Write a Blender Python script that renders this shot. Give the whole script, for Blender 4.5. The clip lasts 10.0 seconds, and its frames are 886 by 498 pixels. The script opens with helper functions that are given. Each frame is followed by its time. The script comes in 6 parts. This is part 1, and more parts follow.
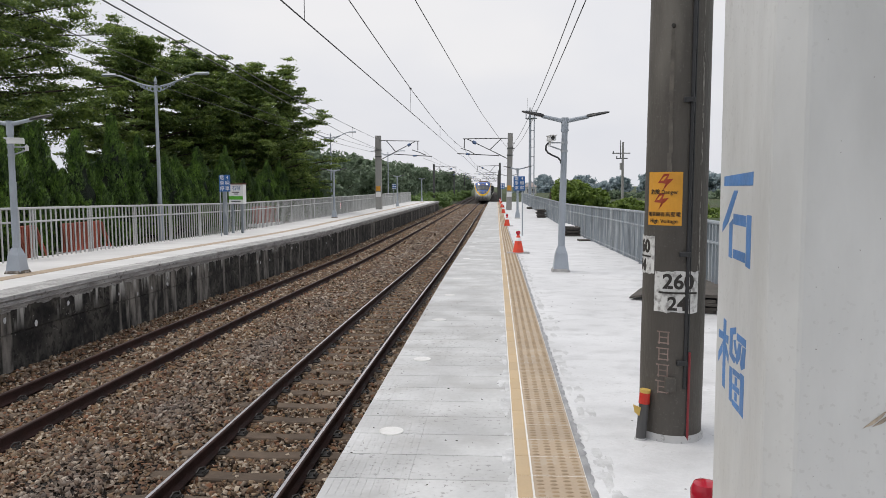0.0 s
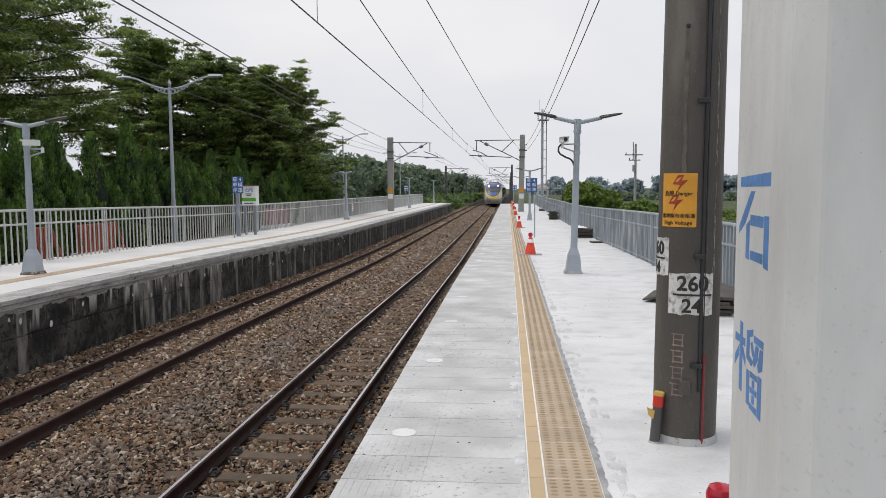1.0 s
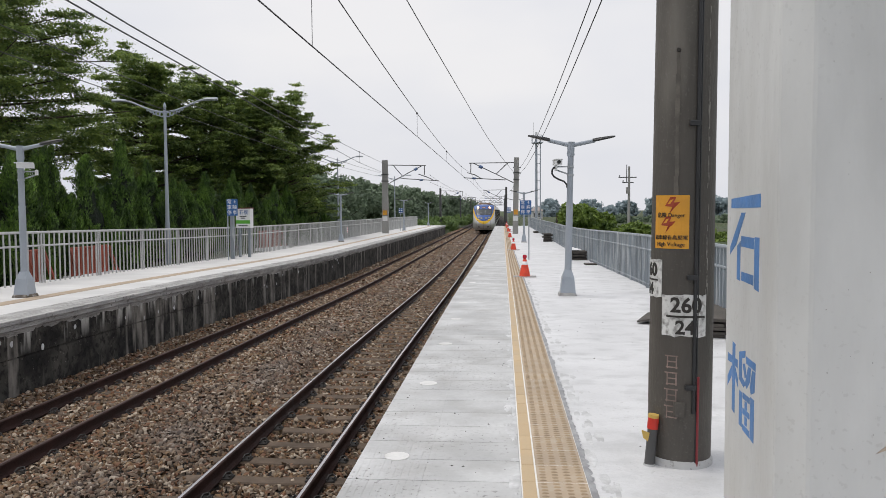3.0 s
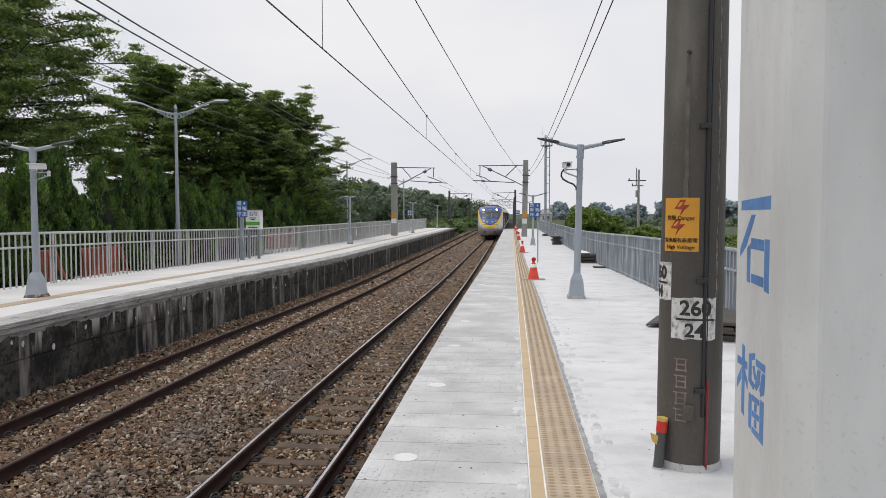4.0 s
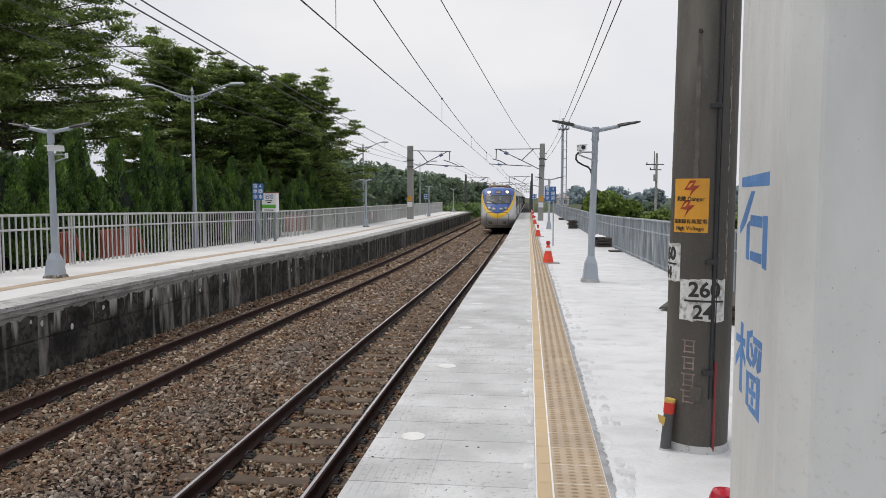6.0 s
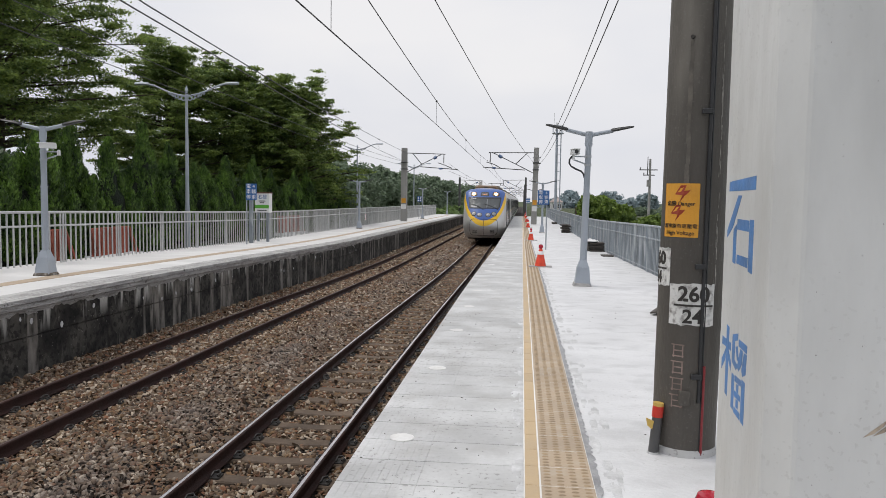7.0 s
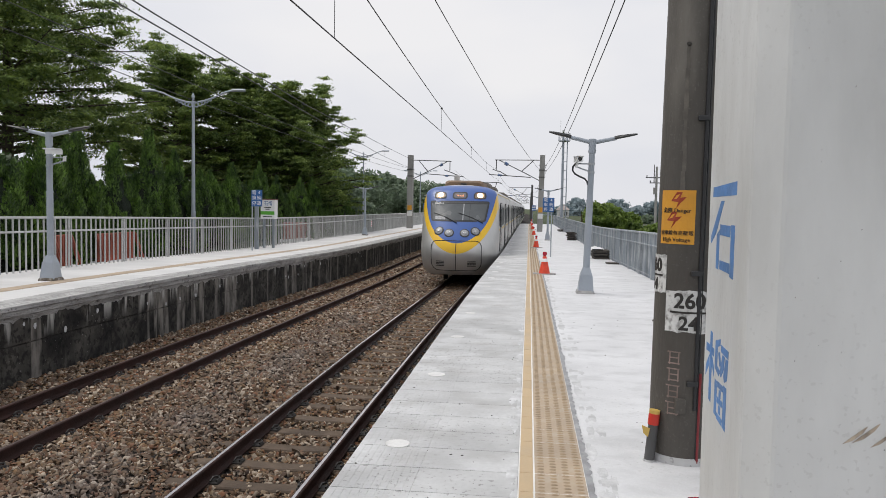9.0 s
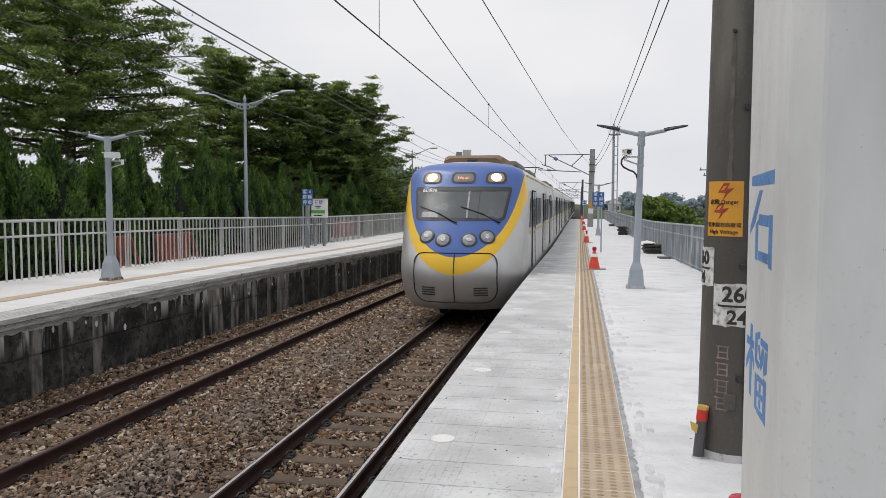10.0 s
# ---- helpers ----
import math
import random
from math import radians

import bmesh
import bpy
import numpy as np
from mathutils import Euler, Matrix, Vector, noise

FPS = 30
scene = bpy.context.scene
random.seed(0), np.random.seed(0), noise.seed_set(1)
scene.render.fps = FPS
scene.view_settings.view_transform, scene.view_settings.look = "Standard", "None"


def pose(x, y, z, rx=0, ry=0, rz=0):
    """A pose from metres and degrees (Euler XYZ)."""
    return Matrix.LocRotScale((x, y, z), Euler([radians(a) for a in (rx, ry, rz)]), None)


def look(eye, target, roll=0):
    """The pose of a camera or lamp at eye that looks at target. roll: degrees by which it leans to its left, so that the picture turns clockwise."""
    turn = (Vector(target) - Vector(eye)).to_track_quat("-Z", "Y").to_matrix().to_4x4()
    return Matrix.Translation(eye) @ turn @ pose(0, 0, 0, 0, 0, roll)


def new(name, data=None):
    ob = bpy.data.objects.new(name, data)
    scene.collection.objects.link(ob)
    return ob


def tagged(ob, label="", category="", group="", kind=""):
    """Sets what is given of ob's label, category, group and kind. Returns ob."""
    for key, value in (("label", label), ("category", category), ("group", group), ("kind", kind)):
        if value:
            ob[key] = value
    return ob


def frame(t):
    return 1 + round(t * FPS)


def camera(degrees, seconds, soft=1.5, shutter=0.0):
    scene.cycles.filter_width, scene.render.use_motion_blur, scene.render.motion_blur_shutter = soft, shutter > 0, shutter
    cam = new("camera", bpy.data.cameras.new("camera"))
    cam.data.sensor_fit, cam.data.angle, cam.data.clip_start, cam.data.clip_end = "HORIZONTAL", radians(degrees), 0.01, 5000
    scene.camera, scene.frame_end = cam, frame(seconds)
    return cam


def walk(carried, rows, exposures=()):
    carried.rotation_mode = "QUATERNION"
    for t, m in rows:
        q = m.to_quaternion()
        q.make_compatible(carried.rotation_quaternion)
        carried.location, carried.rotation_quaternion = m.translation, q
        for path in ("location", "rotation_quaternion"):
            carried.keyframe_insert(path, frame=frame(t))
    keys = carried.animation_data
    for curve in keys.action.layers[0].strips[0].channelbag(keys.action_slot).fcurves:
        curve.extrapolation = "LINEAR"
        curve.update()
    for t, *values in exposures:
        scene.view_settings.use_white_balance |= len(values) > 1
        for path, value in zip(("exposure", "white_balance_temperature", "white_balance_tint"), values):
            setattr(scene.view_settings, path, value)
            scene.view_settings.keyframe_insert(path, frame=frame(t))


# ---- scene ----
cam = camera(61.9, 10.0, soft=0.85)
PATH = [
    (0, (0.064, 0.167, 1.617), (-0.08, 2.155, 1.449), -0.3),
    (0.5, (0.06, 0.176, 1.613), (-0.103, 2.162, 1.443), -0.1),
    (1, (0.058, 0.176, 1.614), (-0.118, 2.162, 1.451), -0.3),
    (1.5, (0.061, 0.185, 1.612), (-0.111, 2.17, 1.443), -0.2),
    (2, (0.066, 0.194, 1.605), (-0.107, 2.179, 1.433), -0.4),
    (2.5, (0.066, 0.184, 1.612), (-0.089, 2.175, 1.492), -0.4),
    (4, (0.063, 0.166, 1.607), (-0.122, 2.155, 1.511), -0.1),
    (4.5, (0.066, 0.162, 1.601), (-0.123, 2.15, 1.489), -0.1),
    (5, (0.075, 0.162, 1.597), (-0.132, 2.147, 1.467), -0.4),
    (5.5, (0.098, 0.166, 1.591), (-0.124, 2.148, 1.449), -0.2),
    (7, (0.131, 0.161, 1.578), (-0.08, 2.146, 1.446), 0.8),
    (7.5, (0.102, 0.163, 1.576), (-0.061, 2.151, 1.422), 1.3),
    (8, (0.069, 0.164, 1.566), (-0.071, 2.155, 1.449), 2.0),
    (8.5, (0.111, 0.169, 1.567), (-0.017, 2.162, 1.455), 1.1),
    (9, (0.198, 0.163, 1.572), (-0.031, 2.147, 1.459), 1.0),
    (9.5, (0.242, 0.161, 1.565), (-0.103, 2.127, 1.433), 0.6),
    (10, (0.249, 0.164, 1.565), (-0.114, 2.127, 1.442), 0.1),
]
walk(cam, [(t, look(eye, aim, lean)) for t, eye, aim, lean in PATH])

# ---------------------------------------------------------------- light
world = bpy.data.worlds.new("sky")
scene.world = world
world.use_nodes = True
wn, wl = world.node_tree.nodes, world.node_tree.links
wn.clear()
w_out = wn.new("ShaderNodeOutputWorld")
w_bg = wn.new("ShaderNodeBackground")
w_sky = wn.new("ShaderNodeTexSky")
w_sky.sky_type, w_sky.sun_disc = "NISHITA", False
w_sky.sun_elevation, w_sky.sun_rotation = radians(65), radians(-81)
w_sky.air_density, w_sky.dust_density, w_sky.ozone_density = 1.0, 6.0, 1.0
w_scale = wn.new("ShaderNodeMix")
w_scale.data_type, w_scale.blend_type = "RGBA", "MULTIPLY"
w_scale.inputs[0].default_value = 1.0
w_scale.inputs[7].default_value = (0.05, 0.05, 0.05, 1)
wl.new(w_sky.outputs[0], w_scale.inputs[6])
# cloud deck: soft uneven grey, thinner and brighter toward the sun
w_tc = wn.new("ShaderNodeTexCoord")
w_map = wn.new("ShaderNodeMapping")
w_map.inputs["Scale"].default_value = (1.2, 1.2, 3.0)
wl.new(w_tc.outputs["Generated"], w_map.inputs[0])
w_noise = wn.new("ShaderNodeTexNoise")
w_noise.inputs["Scale"].default_value, w_noise.inputs["Detail"].default_value = 1.4, 4
wl.new(w_map.outputs[0], w_noise.inputs["Vector"])
w_ramp = wn.new("ShaderNodeValToRGB")
w_ramp.color_ramp.elements[0].position, w_ramp.color_ramp.elements[0].color = 0.3, (0.62, 0.645, 0.72, 1)
w_ramp.color_ramp.elements[1].position, w_ramp.color_ramp.elements[1].color = 0.7, (0.80, 0.79, 0.80, 1)
wl.new(w_noise.outputs["Fac"], w_ramp.inputs[0])
w_mix = wn.new("ShaderNodeMix")
w_mix.data_type = "RGBA"
w_mix.inputs[0].default_value = 0.86
wl.new(w_scale.outputs[2], w_mix.inputs[6])
wl.new(w_ramp.outputs[0], w_mix.inputs[7])
wl.new(w_mix.outputs[2], w_bg.inputs[0])
w_bg.inputs[1].default_value = 1.22
wl.new(w_bg.outputs[0], w_out.inputs[0])

sun = new("sun", bpy.data.lights.new("sun", "SUN"))
sun.data.energy, sun.data.angle, sun.data.color = 1.5, radians(25), (1.0, 0.96, 0.9)
sun.matrix_world = look((-19, 23, 42), (0, 20, 0))


# ---------------------------------------------------------------- materials
def node(nt, kind, **inputs):
    n = nt.nodes.new(kind)
    for k, v in inputs.items():
        n.inputs[k].default_value = v
    return n


def math_node(nt, op, a, b=None, clamp=False):
    n = nt.nodes.new("ShaderNodeMath")
    n.operation, n.use_clamp = op, clamp
    for slot, v in ((0, a), (1, b)):
        if v is None:
            continue
        if isinstance(v, (int, float)):
            n.inputs[slot].default_value = v
        else:
            nt.links.new(v, n.inputs[slot])
    return n.outputs[0]


def mix_col(nt, fac, a, b, blend="MIX"):
    n = nt.nodes.new("ShaderNodeMix")
    n.data_type, n.blend_type = "RGBA", blend
    for slot, v in ((0, fac), (6, a), (7, b)):
        if isinstance(v, (int, float)):
            n.inputs[slot].default_value = v
        elif isinstance(v, tuple):
            n.inputs[slot].default_value = (*v[:3], 1)
        else:
            nt.links.new(v, n.inputs[slot])
    return n.outputs[2]


def noise_fac(nt, vec, scale, detail=4, lo=0.35, hi=0.65, stretch=None):
    if stretch:
        m = nt.nodes.new("ShaderNodeMapping")
        m.inputs["Scale"].default_value = stretch
        nt.links.new(vec, m.inputs[0])
        vec = m.outputs[0]
    n = node(nt, "ShaderNodeTexNoise", Scale=scale, Detail=detail)
    nt.links.new(vec, n.inputs["Vector"])
    r = node(nt, "ShaderNodeMapRange")
    r.inputs[1].default_value, r.inputs[2].default_value = lo, hi
    nt.links.new(n.outputs["Fac"], r.inputs[0])
    return r.outputs[0]


def mat(name, col, rough=0.7, metal=0.0, var=0.25, big=1.3, fine=45.0, bump=0.2, depth=0.004, dirt=None, dirt_amt=0.0, dirt_scale=2.0,
        stretch=None, local=False, per_object=0.0, per_island=0.0, emit=None, strength=0.0, coat=0.0, sub=None, specks=0.0, speck_scale=11.0, speck_col=(0.12, 0.12, 0.12)):
    """A surface with grain and patches at two scales, and optional dirt."""
    m = bpy.data.materials.new(name)
    m.use_nodes = True
    nt = m.node_tree
    p = nt.nodes["Principled BSDF"]
    if local:
        vec = nt.nodes.new("ShaderNodeTexCoord").outputs["Object"]
    else:
        vec = nt.nodes.new("ShaderNodeNewGeometry").outputs["Position"]
    f1 = noise_fac(nt, vec, big, 5, stretch=stretch)
    f2 = noise_fac(nt, vec, fine, 3, stretch=stretch)
    dark = tuple(c * (1 - var) for c in col)
    light = tuple(min(1, c * (1 + var * 0.5)) for c in col)
    c = mix_col(nt, f1, dark, light)
    c = mix_col(nt, math_node(nt, "MULTIPLY", f2, var * 0.8), c, tuple(x * 0.6 for x in col))
    if dirt:
        f3 = noise_fac(nt, vec, dirt_scale, 6, 0.5, 0.72, stretch=stretch)
        c = mix_col(nt, math_node(nt, "MULTIPLY", f3, dirt_amt), c, dirt)
    if specks:
        f4 = noise_fac(nt, vec, speck_scale, 3, 0.62, 0.66)
        f5 = noise_fac(nt, vec, 0.9, 2, 0.40, 0.60)
        c = mix_col(nt, math_node(nt, "MULTIPLY", math_node(nt, "MULTIPLY", f4, f5), specks), c, speck_col)
    if per_object:
        r = nt.nodes.new("ShaderNodeObjectInfo").outputs["Random"]
        v = math_node(nt, "ADD", math_node(nt, "MULTIPLY", r, per_object), 1 - per_object * 0.6)
        g = nt.nodes.new("ShaderNodeCombineColor")
        for k in range(3):
            nt.links.new(v, g.inputs[k])
        c = mix_col(nt, 1.0, c, g.outputs[0], "MULTIPLY")
    if per_island:
        r = nt.nodes.new("ShaderNodeNewGeometry").outputs["Random Per Island"]
        ramp = nt.nodes.new("ShaderNodeValToRGB")
        e = ramp.color_ramp.elements
        e[0].color = (*(x * (1 - per_island) for x in col), 1)
        e[1].color = (*(min(1, x * (1 + per_island)) for x in (sub or col)), 1)
        if sub:
            for pos, tone in ((0.22, (0.052, 0.040, 0.038)), (0.45, (0.205, 0.114, 0.060)), (0.62, (0.090, 0.050, 0.032)), (0.82, (0.315, 0.225, 0.150))):
                e.new(pos).color = (*tone, 1)
        nt.links.new(r, ramp.inputs[0])
        c = mix_col(nt, 0.85, c, ramp.outputs[0])
    nt.links.new(c, p.inputs["Base Color"])
    p.inputs["Metallic"].default_value = metal
    rr = node(nt, "ShaderNodeMapRange")
    rr.inputs[3].default_value, rr.inputs[4].default_value = max(0.03, rough - 0.1), min(1, rough + 0.1)
    nt.links.new(f1, rr.inputs[0])
    nt.links.new(rr.outputs[0], p.inputs["Roughness"])
    if coat:
        p.inputs["Coat Weight"].default_value = coat
    if emit:
        p.inputs["Emission Color"].default_value = (*emit, 1)
        p.inputs["Emission Strength"].default_value = strength
    if bump:
        b = node(nt, "ShaderNodeBump", Strength=bump, Distance=depth)
        nt.links.new(math_node(nt, "ADD", f2, f1), b.inputs["Height"])
        nt.links.new(b.outputs[0], p.inputs["Normal"])
    return m


def leaf_mat(name, dark, light, rough=0.6, through_light=0.35, rare=1.0):
    m = bpy.data.materials.new(name)
    m.use_nodes = True
    nt = m.node_tree
    p = nt.nodes["Principled BSDF"]
    geo = nt.nodes.new("ShaderNodeNewGeometry")
    f = noise_fac(nt, geo.outputs["Position"], 1.3, 4)
    v = math_node(nt, "ADD", math_node(nt, "MULTIPLY", f, 0.5), math_node(nt, "MULTIPLY", geo.outputs["Random Per Island"], 0.5))
    # young bright leaves are the rarer ones
    v = math_node(nt, "POWER", v, rare)
    nt.links.new(mix_col(nt, v, dark, light), p.inputs["Base Color"])
    p.inputs["Roughness"].default_value = rough
    t = nt.nodes.new("ShaderNodeBsdfTranslucent")
    nt.links.new(mix_col(nt, v, dark, light), t.inputs[0])
    mx = nt.nodes.new("ShaderNodeMixShader")
    mx.inputs[0].default_value = through_light
    nt.links.new(p.outputs[0], mx.inputs[1])
    nt.links.new(t.outputs[0], mx.inputs[2])
    nt.links.new(mx.outputs[0], nt.nodes["Material Output"].inputs[0])
    return m


M_PAINT_DECK = mat("white_deck_paint", (0.655, 0.66, 0.67), 0.6, var=0.12, big=1.3, fine=34, bump=0.5, dirt=(0.40, 0.405, 0.41), dirt_amt=0.55, dirt_scale=3.4, stretch=(0.8, 1.1, 1), specks=0.35, speck_scale=26, speck_col=(0.36, 0.355, 0.34))
M_SLAB = mat("deck_slab_concrete", (0.535, 0.54, 0.54), 0.75, var=0.20, big=1.7, fine=30, bump=0.25, dirt=(0.36, 0.355, 0.345), dirt_amt=0.65, dirt_scale=2.6, per_object=0.18, specks=0.75, speck_scale=30, speck_col=(0.24, 0.235, 0.23))
M_SLAB_JOINT = mat("slab_joint_mortar", (0.36, 0.355, 0.345), 0.9, var=0.2)
M_MORTAR = mat("trowelled_mortar", (0.37, 0.375, 0.385), 0.85, var=0.35, big=5, fine=25, bump=0.5, depth=0.01)
M_TILE = mat("tan_tactile_tile", (0.43, 0.335, 0.235), 0.6, var=0.14, big=2.5, fine=60, bump=0.1, per_object=0.12, dirt=(0.5, 0.46, 0.4), dirt_amt=0.35, dirt_scale=6)
M_TILE_B = mat("tan_border_tile", (0.51, 0.38, 0.225), 0.55, var=0.10, big=2.5, fine=60, bump=0.1, per_object=0.1)
M_STUD = mat("worn_tactile_stud", (0.365, 0.272, 0.170), 0.65, var=0.25, big=6, fine=60)
M_MORTAR_DARK = mat("dirty_brown_mortar", (0.17, 0.145, 0.115), 0.9, var=0.6, big=12, fine=40, bump=0.6, depth=0.01, dirt=(0.5, 0.48, 0.45), dirt_amt=0.8, dirt_scale=14)
M_CEMENT = mat("smeared_pale_cement", (0.60, 0.605, 0.61), 0.85, var=0.25, big=7, fine=40, bump=0.3, depth=0.01)
M_GROUT = mat("white_grout", (0.78, 0.77, 0.74), 0.8, var=0.15)
M_DISC = mat("white_disc_paint", (0.72, 0.715, 0.70), 0.6, var=0.15, dirt=(0.5, 0.49, 0.47), dirt_amt=0.5, dirt_scale=9)
M_PILLAR = mat("white_pillar_paint", (0.66, 0.663, 0.65), 0.5, var=0.13, big=2.6, fine=14, bump=0.4, depth=0.006, dirt=(0.47, 0.46, 0.43), dirt_amt=0.5, dirt_scale=4.0, stretch=(1, 1, 0.35), specks=0.25, speck_scale=60, speck_col=(0.40, 0.39, 0.37))
M_BLUE_STENCIL = mat("blue_stencil_paint", (0.10, 0.24, 0.52), 0.5, var=0.25, big=9, fine=60)
M_POLE = mat("weathered_concrete_pole", (0.098, 0.088, 0.075), 0.65, var=0.4, big=2.2, fine=70, bump=0.35, dirt=(0.20, 0.185, 0.16), dirt_amt=0.7, dirt_scale=3.0, stretch=(1, 1, 0.22), specks=0.15, speck_scale=60, speck_col=(0.25, 0.24, 0.22))
M_MAST = mat("grey_concrete_mast", (0.34, 0.335, 0.32), 0.8, var=0.25, big=1.0, fine=20, stretch=(1, 1, 0.3))
M_MAST_DARK = mat("dark_steel_mast", (0.10, 0.10, 0.10), 0.6, var=0.3)
M_GALV = mat("galvanised_steel", (0.385, 0.42, 0.455), 0.5, metal=0.25, var=0.22, big=2.0, fine=25, bump=0.1, dirt=(0.62, 0.63, 0.64), dirt_amt=0.5, dirt_scale=6, stretch=(1, 1, 0.2))
M_FENCE_W = mat("pale_galvanised_tube", (0.50, 0.505, 0.50), 0.5, metal=0.2, var=0.2, big=2.0, fine=25, bump=0.1, dirt=(0.30, 0.30, 0.29), dirt_amt=0.4, dirt_scale=5, stretch=(1, 1, 0.2))
M_LAMP_POST = mat("grey_painted_lamp_post", (0.36, 0.40, 0.45), 0.45, var=0.12, big=2, fine=30, bump=0.05, dirt=(0.2, 0.2, 0.2), dirt_amt=0.2)
M_BLACK = mat("black_housing", (0.025, 0.026, 0.028), 0.5, var=0.3)
M_WHITE_PLASTIC = mat("white_plastic", (0.75, 0.76, 0.76), 0.4, var=0.08)
M_GALV_OLD = mat("tarnished_galvanised_steel", (0.29, 0.325, 0.355), 0.55, metal=0.25, var=0.35, big=2.0, fine=25, bump=0.1, dirt=(0.60, 0.62, 0.63), dirt_amt=0.75, dirt_scale=7, stretch=(1, 1, 0.16))
M_RAIL_SIDE = mat("rusty_rail_side", (0.040, 0.020, 0.017), 0.75, var=0.4, big=4, fine=60, bump=0.4)
M_RAIL_TOP = mat("worn_rail_head", (0.60, 0.575, 0.585), 0.26, metal=0.9, var=0.2, big=2, fine=30, bump=0.05, stretch=(1, 0.1, 1))
M_RAIL_DULL = mat("dull_rail_head", (0.075, 0.048, 0.04), 0.5, metal=0.4, var=0.3, big=2, fine=30, bump=0.1)
M_SLEEPER = mat("dusty_sleeper_concrete", (0.140, 0.106, 0.080), 0.9, var=0.35, big=3, fine=40, bump=0.4, per_object=0.25, dirt=(0.09, 0.07, 0.055), dirt_amt=0.6, dirt_scale=4)
M_CLIP = mat("dark_rail_clip", (0.03, 0.027, 0.025), 0.6, var=0.3)
def stone_material():
    """Crushed stone: mostly rusty brown, with a drift of fresher grey-purple stone between the tracks."""
    m = bpy.data.materials.new("ballast_stone")
    m.use_nodes = True
    nt = m.node_tree
    p = nt.nodes["Principled BSDF"]
    geo = nt.nodes.new("ShaderNodeNewGeometry")
    vec = geo.outputs["Position"]

    def ramp(tones):
        r = nt.nodes.new("ShaderNodeValToRGB")
        e = r.color_ramp.elements
        e[0].color, e[1].color = (*tones[0], 1), (*tones[-1], 1)
        for i, tone in enumerate(tones[1:-1], 1):
            e.new(i / (len(tones) - 1)).color = (*tone, 1)
        nt.links.new(geo.outputs["Random Per Island"], r.inputs[0])
        return r.outputs[0]
    brown = ramp([(0.045, 0.033, 0.028), (0.240, 0.150, 0.082), (0.088, 0.057, 0.039), (0.290, 0.218, 0.145), (0.088, 0.060, 0.044), (0.225, 0.110, 0.062), (0.160, 0.124, 0.094), (0.520, 0.435, 0.340), (0.105, 0.074, 0.053)])
    grey = ramp([(0.085, 0.075, 0.072), (0.190, 0.158, 0.140), (0.125, 0.108, 0.104), (0.265, 0.225, 0.190), (0.100, 0.082, 0.078), (0.330, 0.290, 0.260), (0.150, 0.128, 0.122)])
    sep = nt.nodes.new("ShaderNodeSeparateXYZ")
    nt.links.new(vec, sep.inputs[0])
    off = math_node(nt, "ABSOLUTE", math_node(nt, "ADD", sep.outputs[0], 4.05))
    drift = math_node(nt, "SUBTRACT", 1.0, math_node(nt, "MULTIPLY", off, 0.95), True)
    patch = noise_fac(nt, vec, 0.9, 4, 0.36, 0.60)
    c = mix_col(nt, math_node(nt, "MULTIPLY", math_node(nt, "MULTIPLY", drift, patch), 0.65), brown, grey)
    c = mix_col(nt, math_node(nt, "MULTIPLY", noise_fac(nt, vec, 55, 3), 0.2), c, (0.05, 0.038, 0.032))
    nt.links.new(c, p.inputs["Base Color"])
    p.inputs["Roughness"].default_value = 0.85
    return m


M_STONE = stone_material()
# Bed coloured near-black so gaps between the stones look shaded.
M_BED_SHADE = mat("ballast_bed", (0.026, 0.020, 0.016), 0.95, var=0.6, big=9, fine=30, bump=1.0, depth=0.04, dirt=(0.05, 0.038, 0.03), dirt_amt=0.8, dirt_scale=16)
M_COPING = mat("rough_cast_coping", (0.46, 0.455, 0.445), 0.9, var=0.3, big=3, fine=30, bump=0.6, depth=0.012, dirt=(0.17, 0.16, 0.145), dirt_amt=0.75, dirt_scale=4.5, specks=0.9, speck_scale=13, speck_col=(0.10, 0.095, 0.09), stretch=(1, 0.5, 2.2))
M_DECK_W = mat("pale_deck_concrete", (0.66, 0.655, 0.645), 0.7, var=0.15, big=0.8, fine=20, dirt=(0.46, 0.455, 0.45), dirt_amt=0.6, dirt_scale=1.6, stretch=(0.3, 1.4, 1))
M_GRASS = mat("trackside_grass_ground", (0.05, 0.075, 0.022), 0.9, var=0.5, big=0.5, fine=9, bump=0.8, depth=0.05, dirt=(0.10, 0.085, 0.04), dirt_amt=0.6, dirt_scale=0.3)
M_RED_DARK = mat("dull_red_paint", (0.26, 0.025, 0.03), 0.5, var=0.25)
M_RED = mat("red_plastic", (0.62, 0.035, 0.02), 0.4, var=0.15)
M_LAMP_RED = mat("dark_red_lamp_plastic", (0.42, 0.012, 0.03), 0.16, var=0.15)
M_CONE = mat("orange_red_cone_plastic", (0.75, 0.07, 0.03), 0.45, var=0.15, big=6)
M_REFLECT = mat("white_reflective_band", (0.82, 0.82, 0.83), 0.35, var=0.08)
M_SIGN_BLUE = mat("blue_sign_enamel", (0.035, 0.13, 0.36), 0.4, var=0.1)
M_WHITE = mat("white_enamel", (0.82, 0.82, 0.82), 0.4, var=0.05)
M_YELLOW = mat("yellow_warning_plate", (0.72, 0.34, 0.03), 0.45, var=0.12, big=4, fine=50, dirt=(0.35, 0.18, 0.04), dirt_amt=0.35, dirt_scale=8)
M_BOLT_RED = mat("faded_red_print", (0.36, 0.05, 0.02), 0.5, var=0.2)
M_PRINT = mat("dark_print", (0.03, 0.026, 0.022), 0.6, var=0.3)
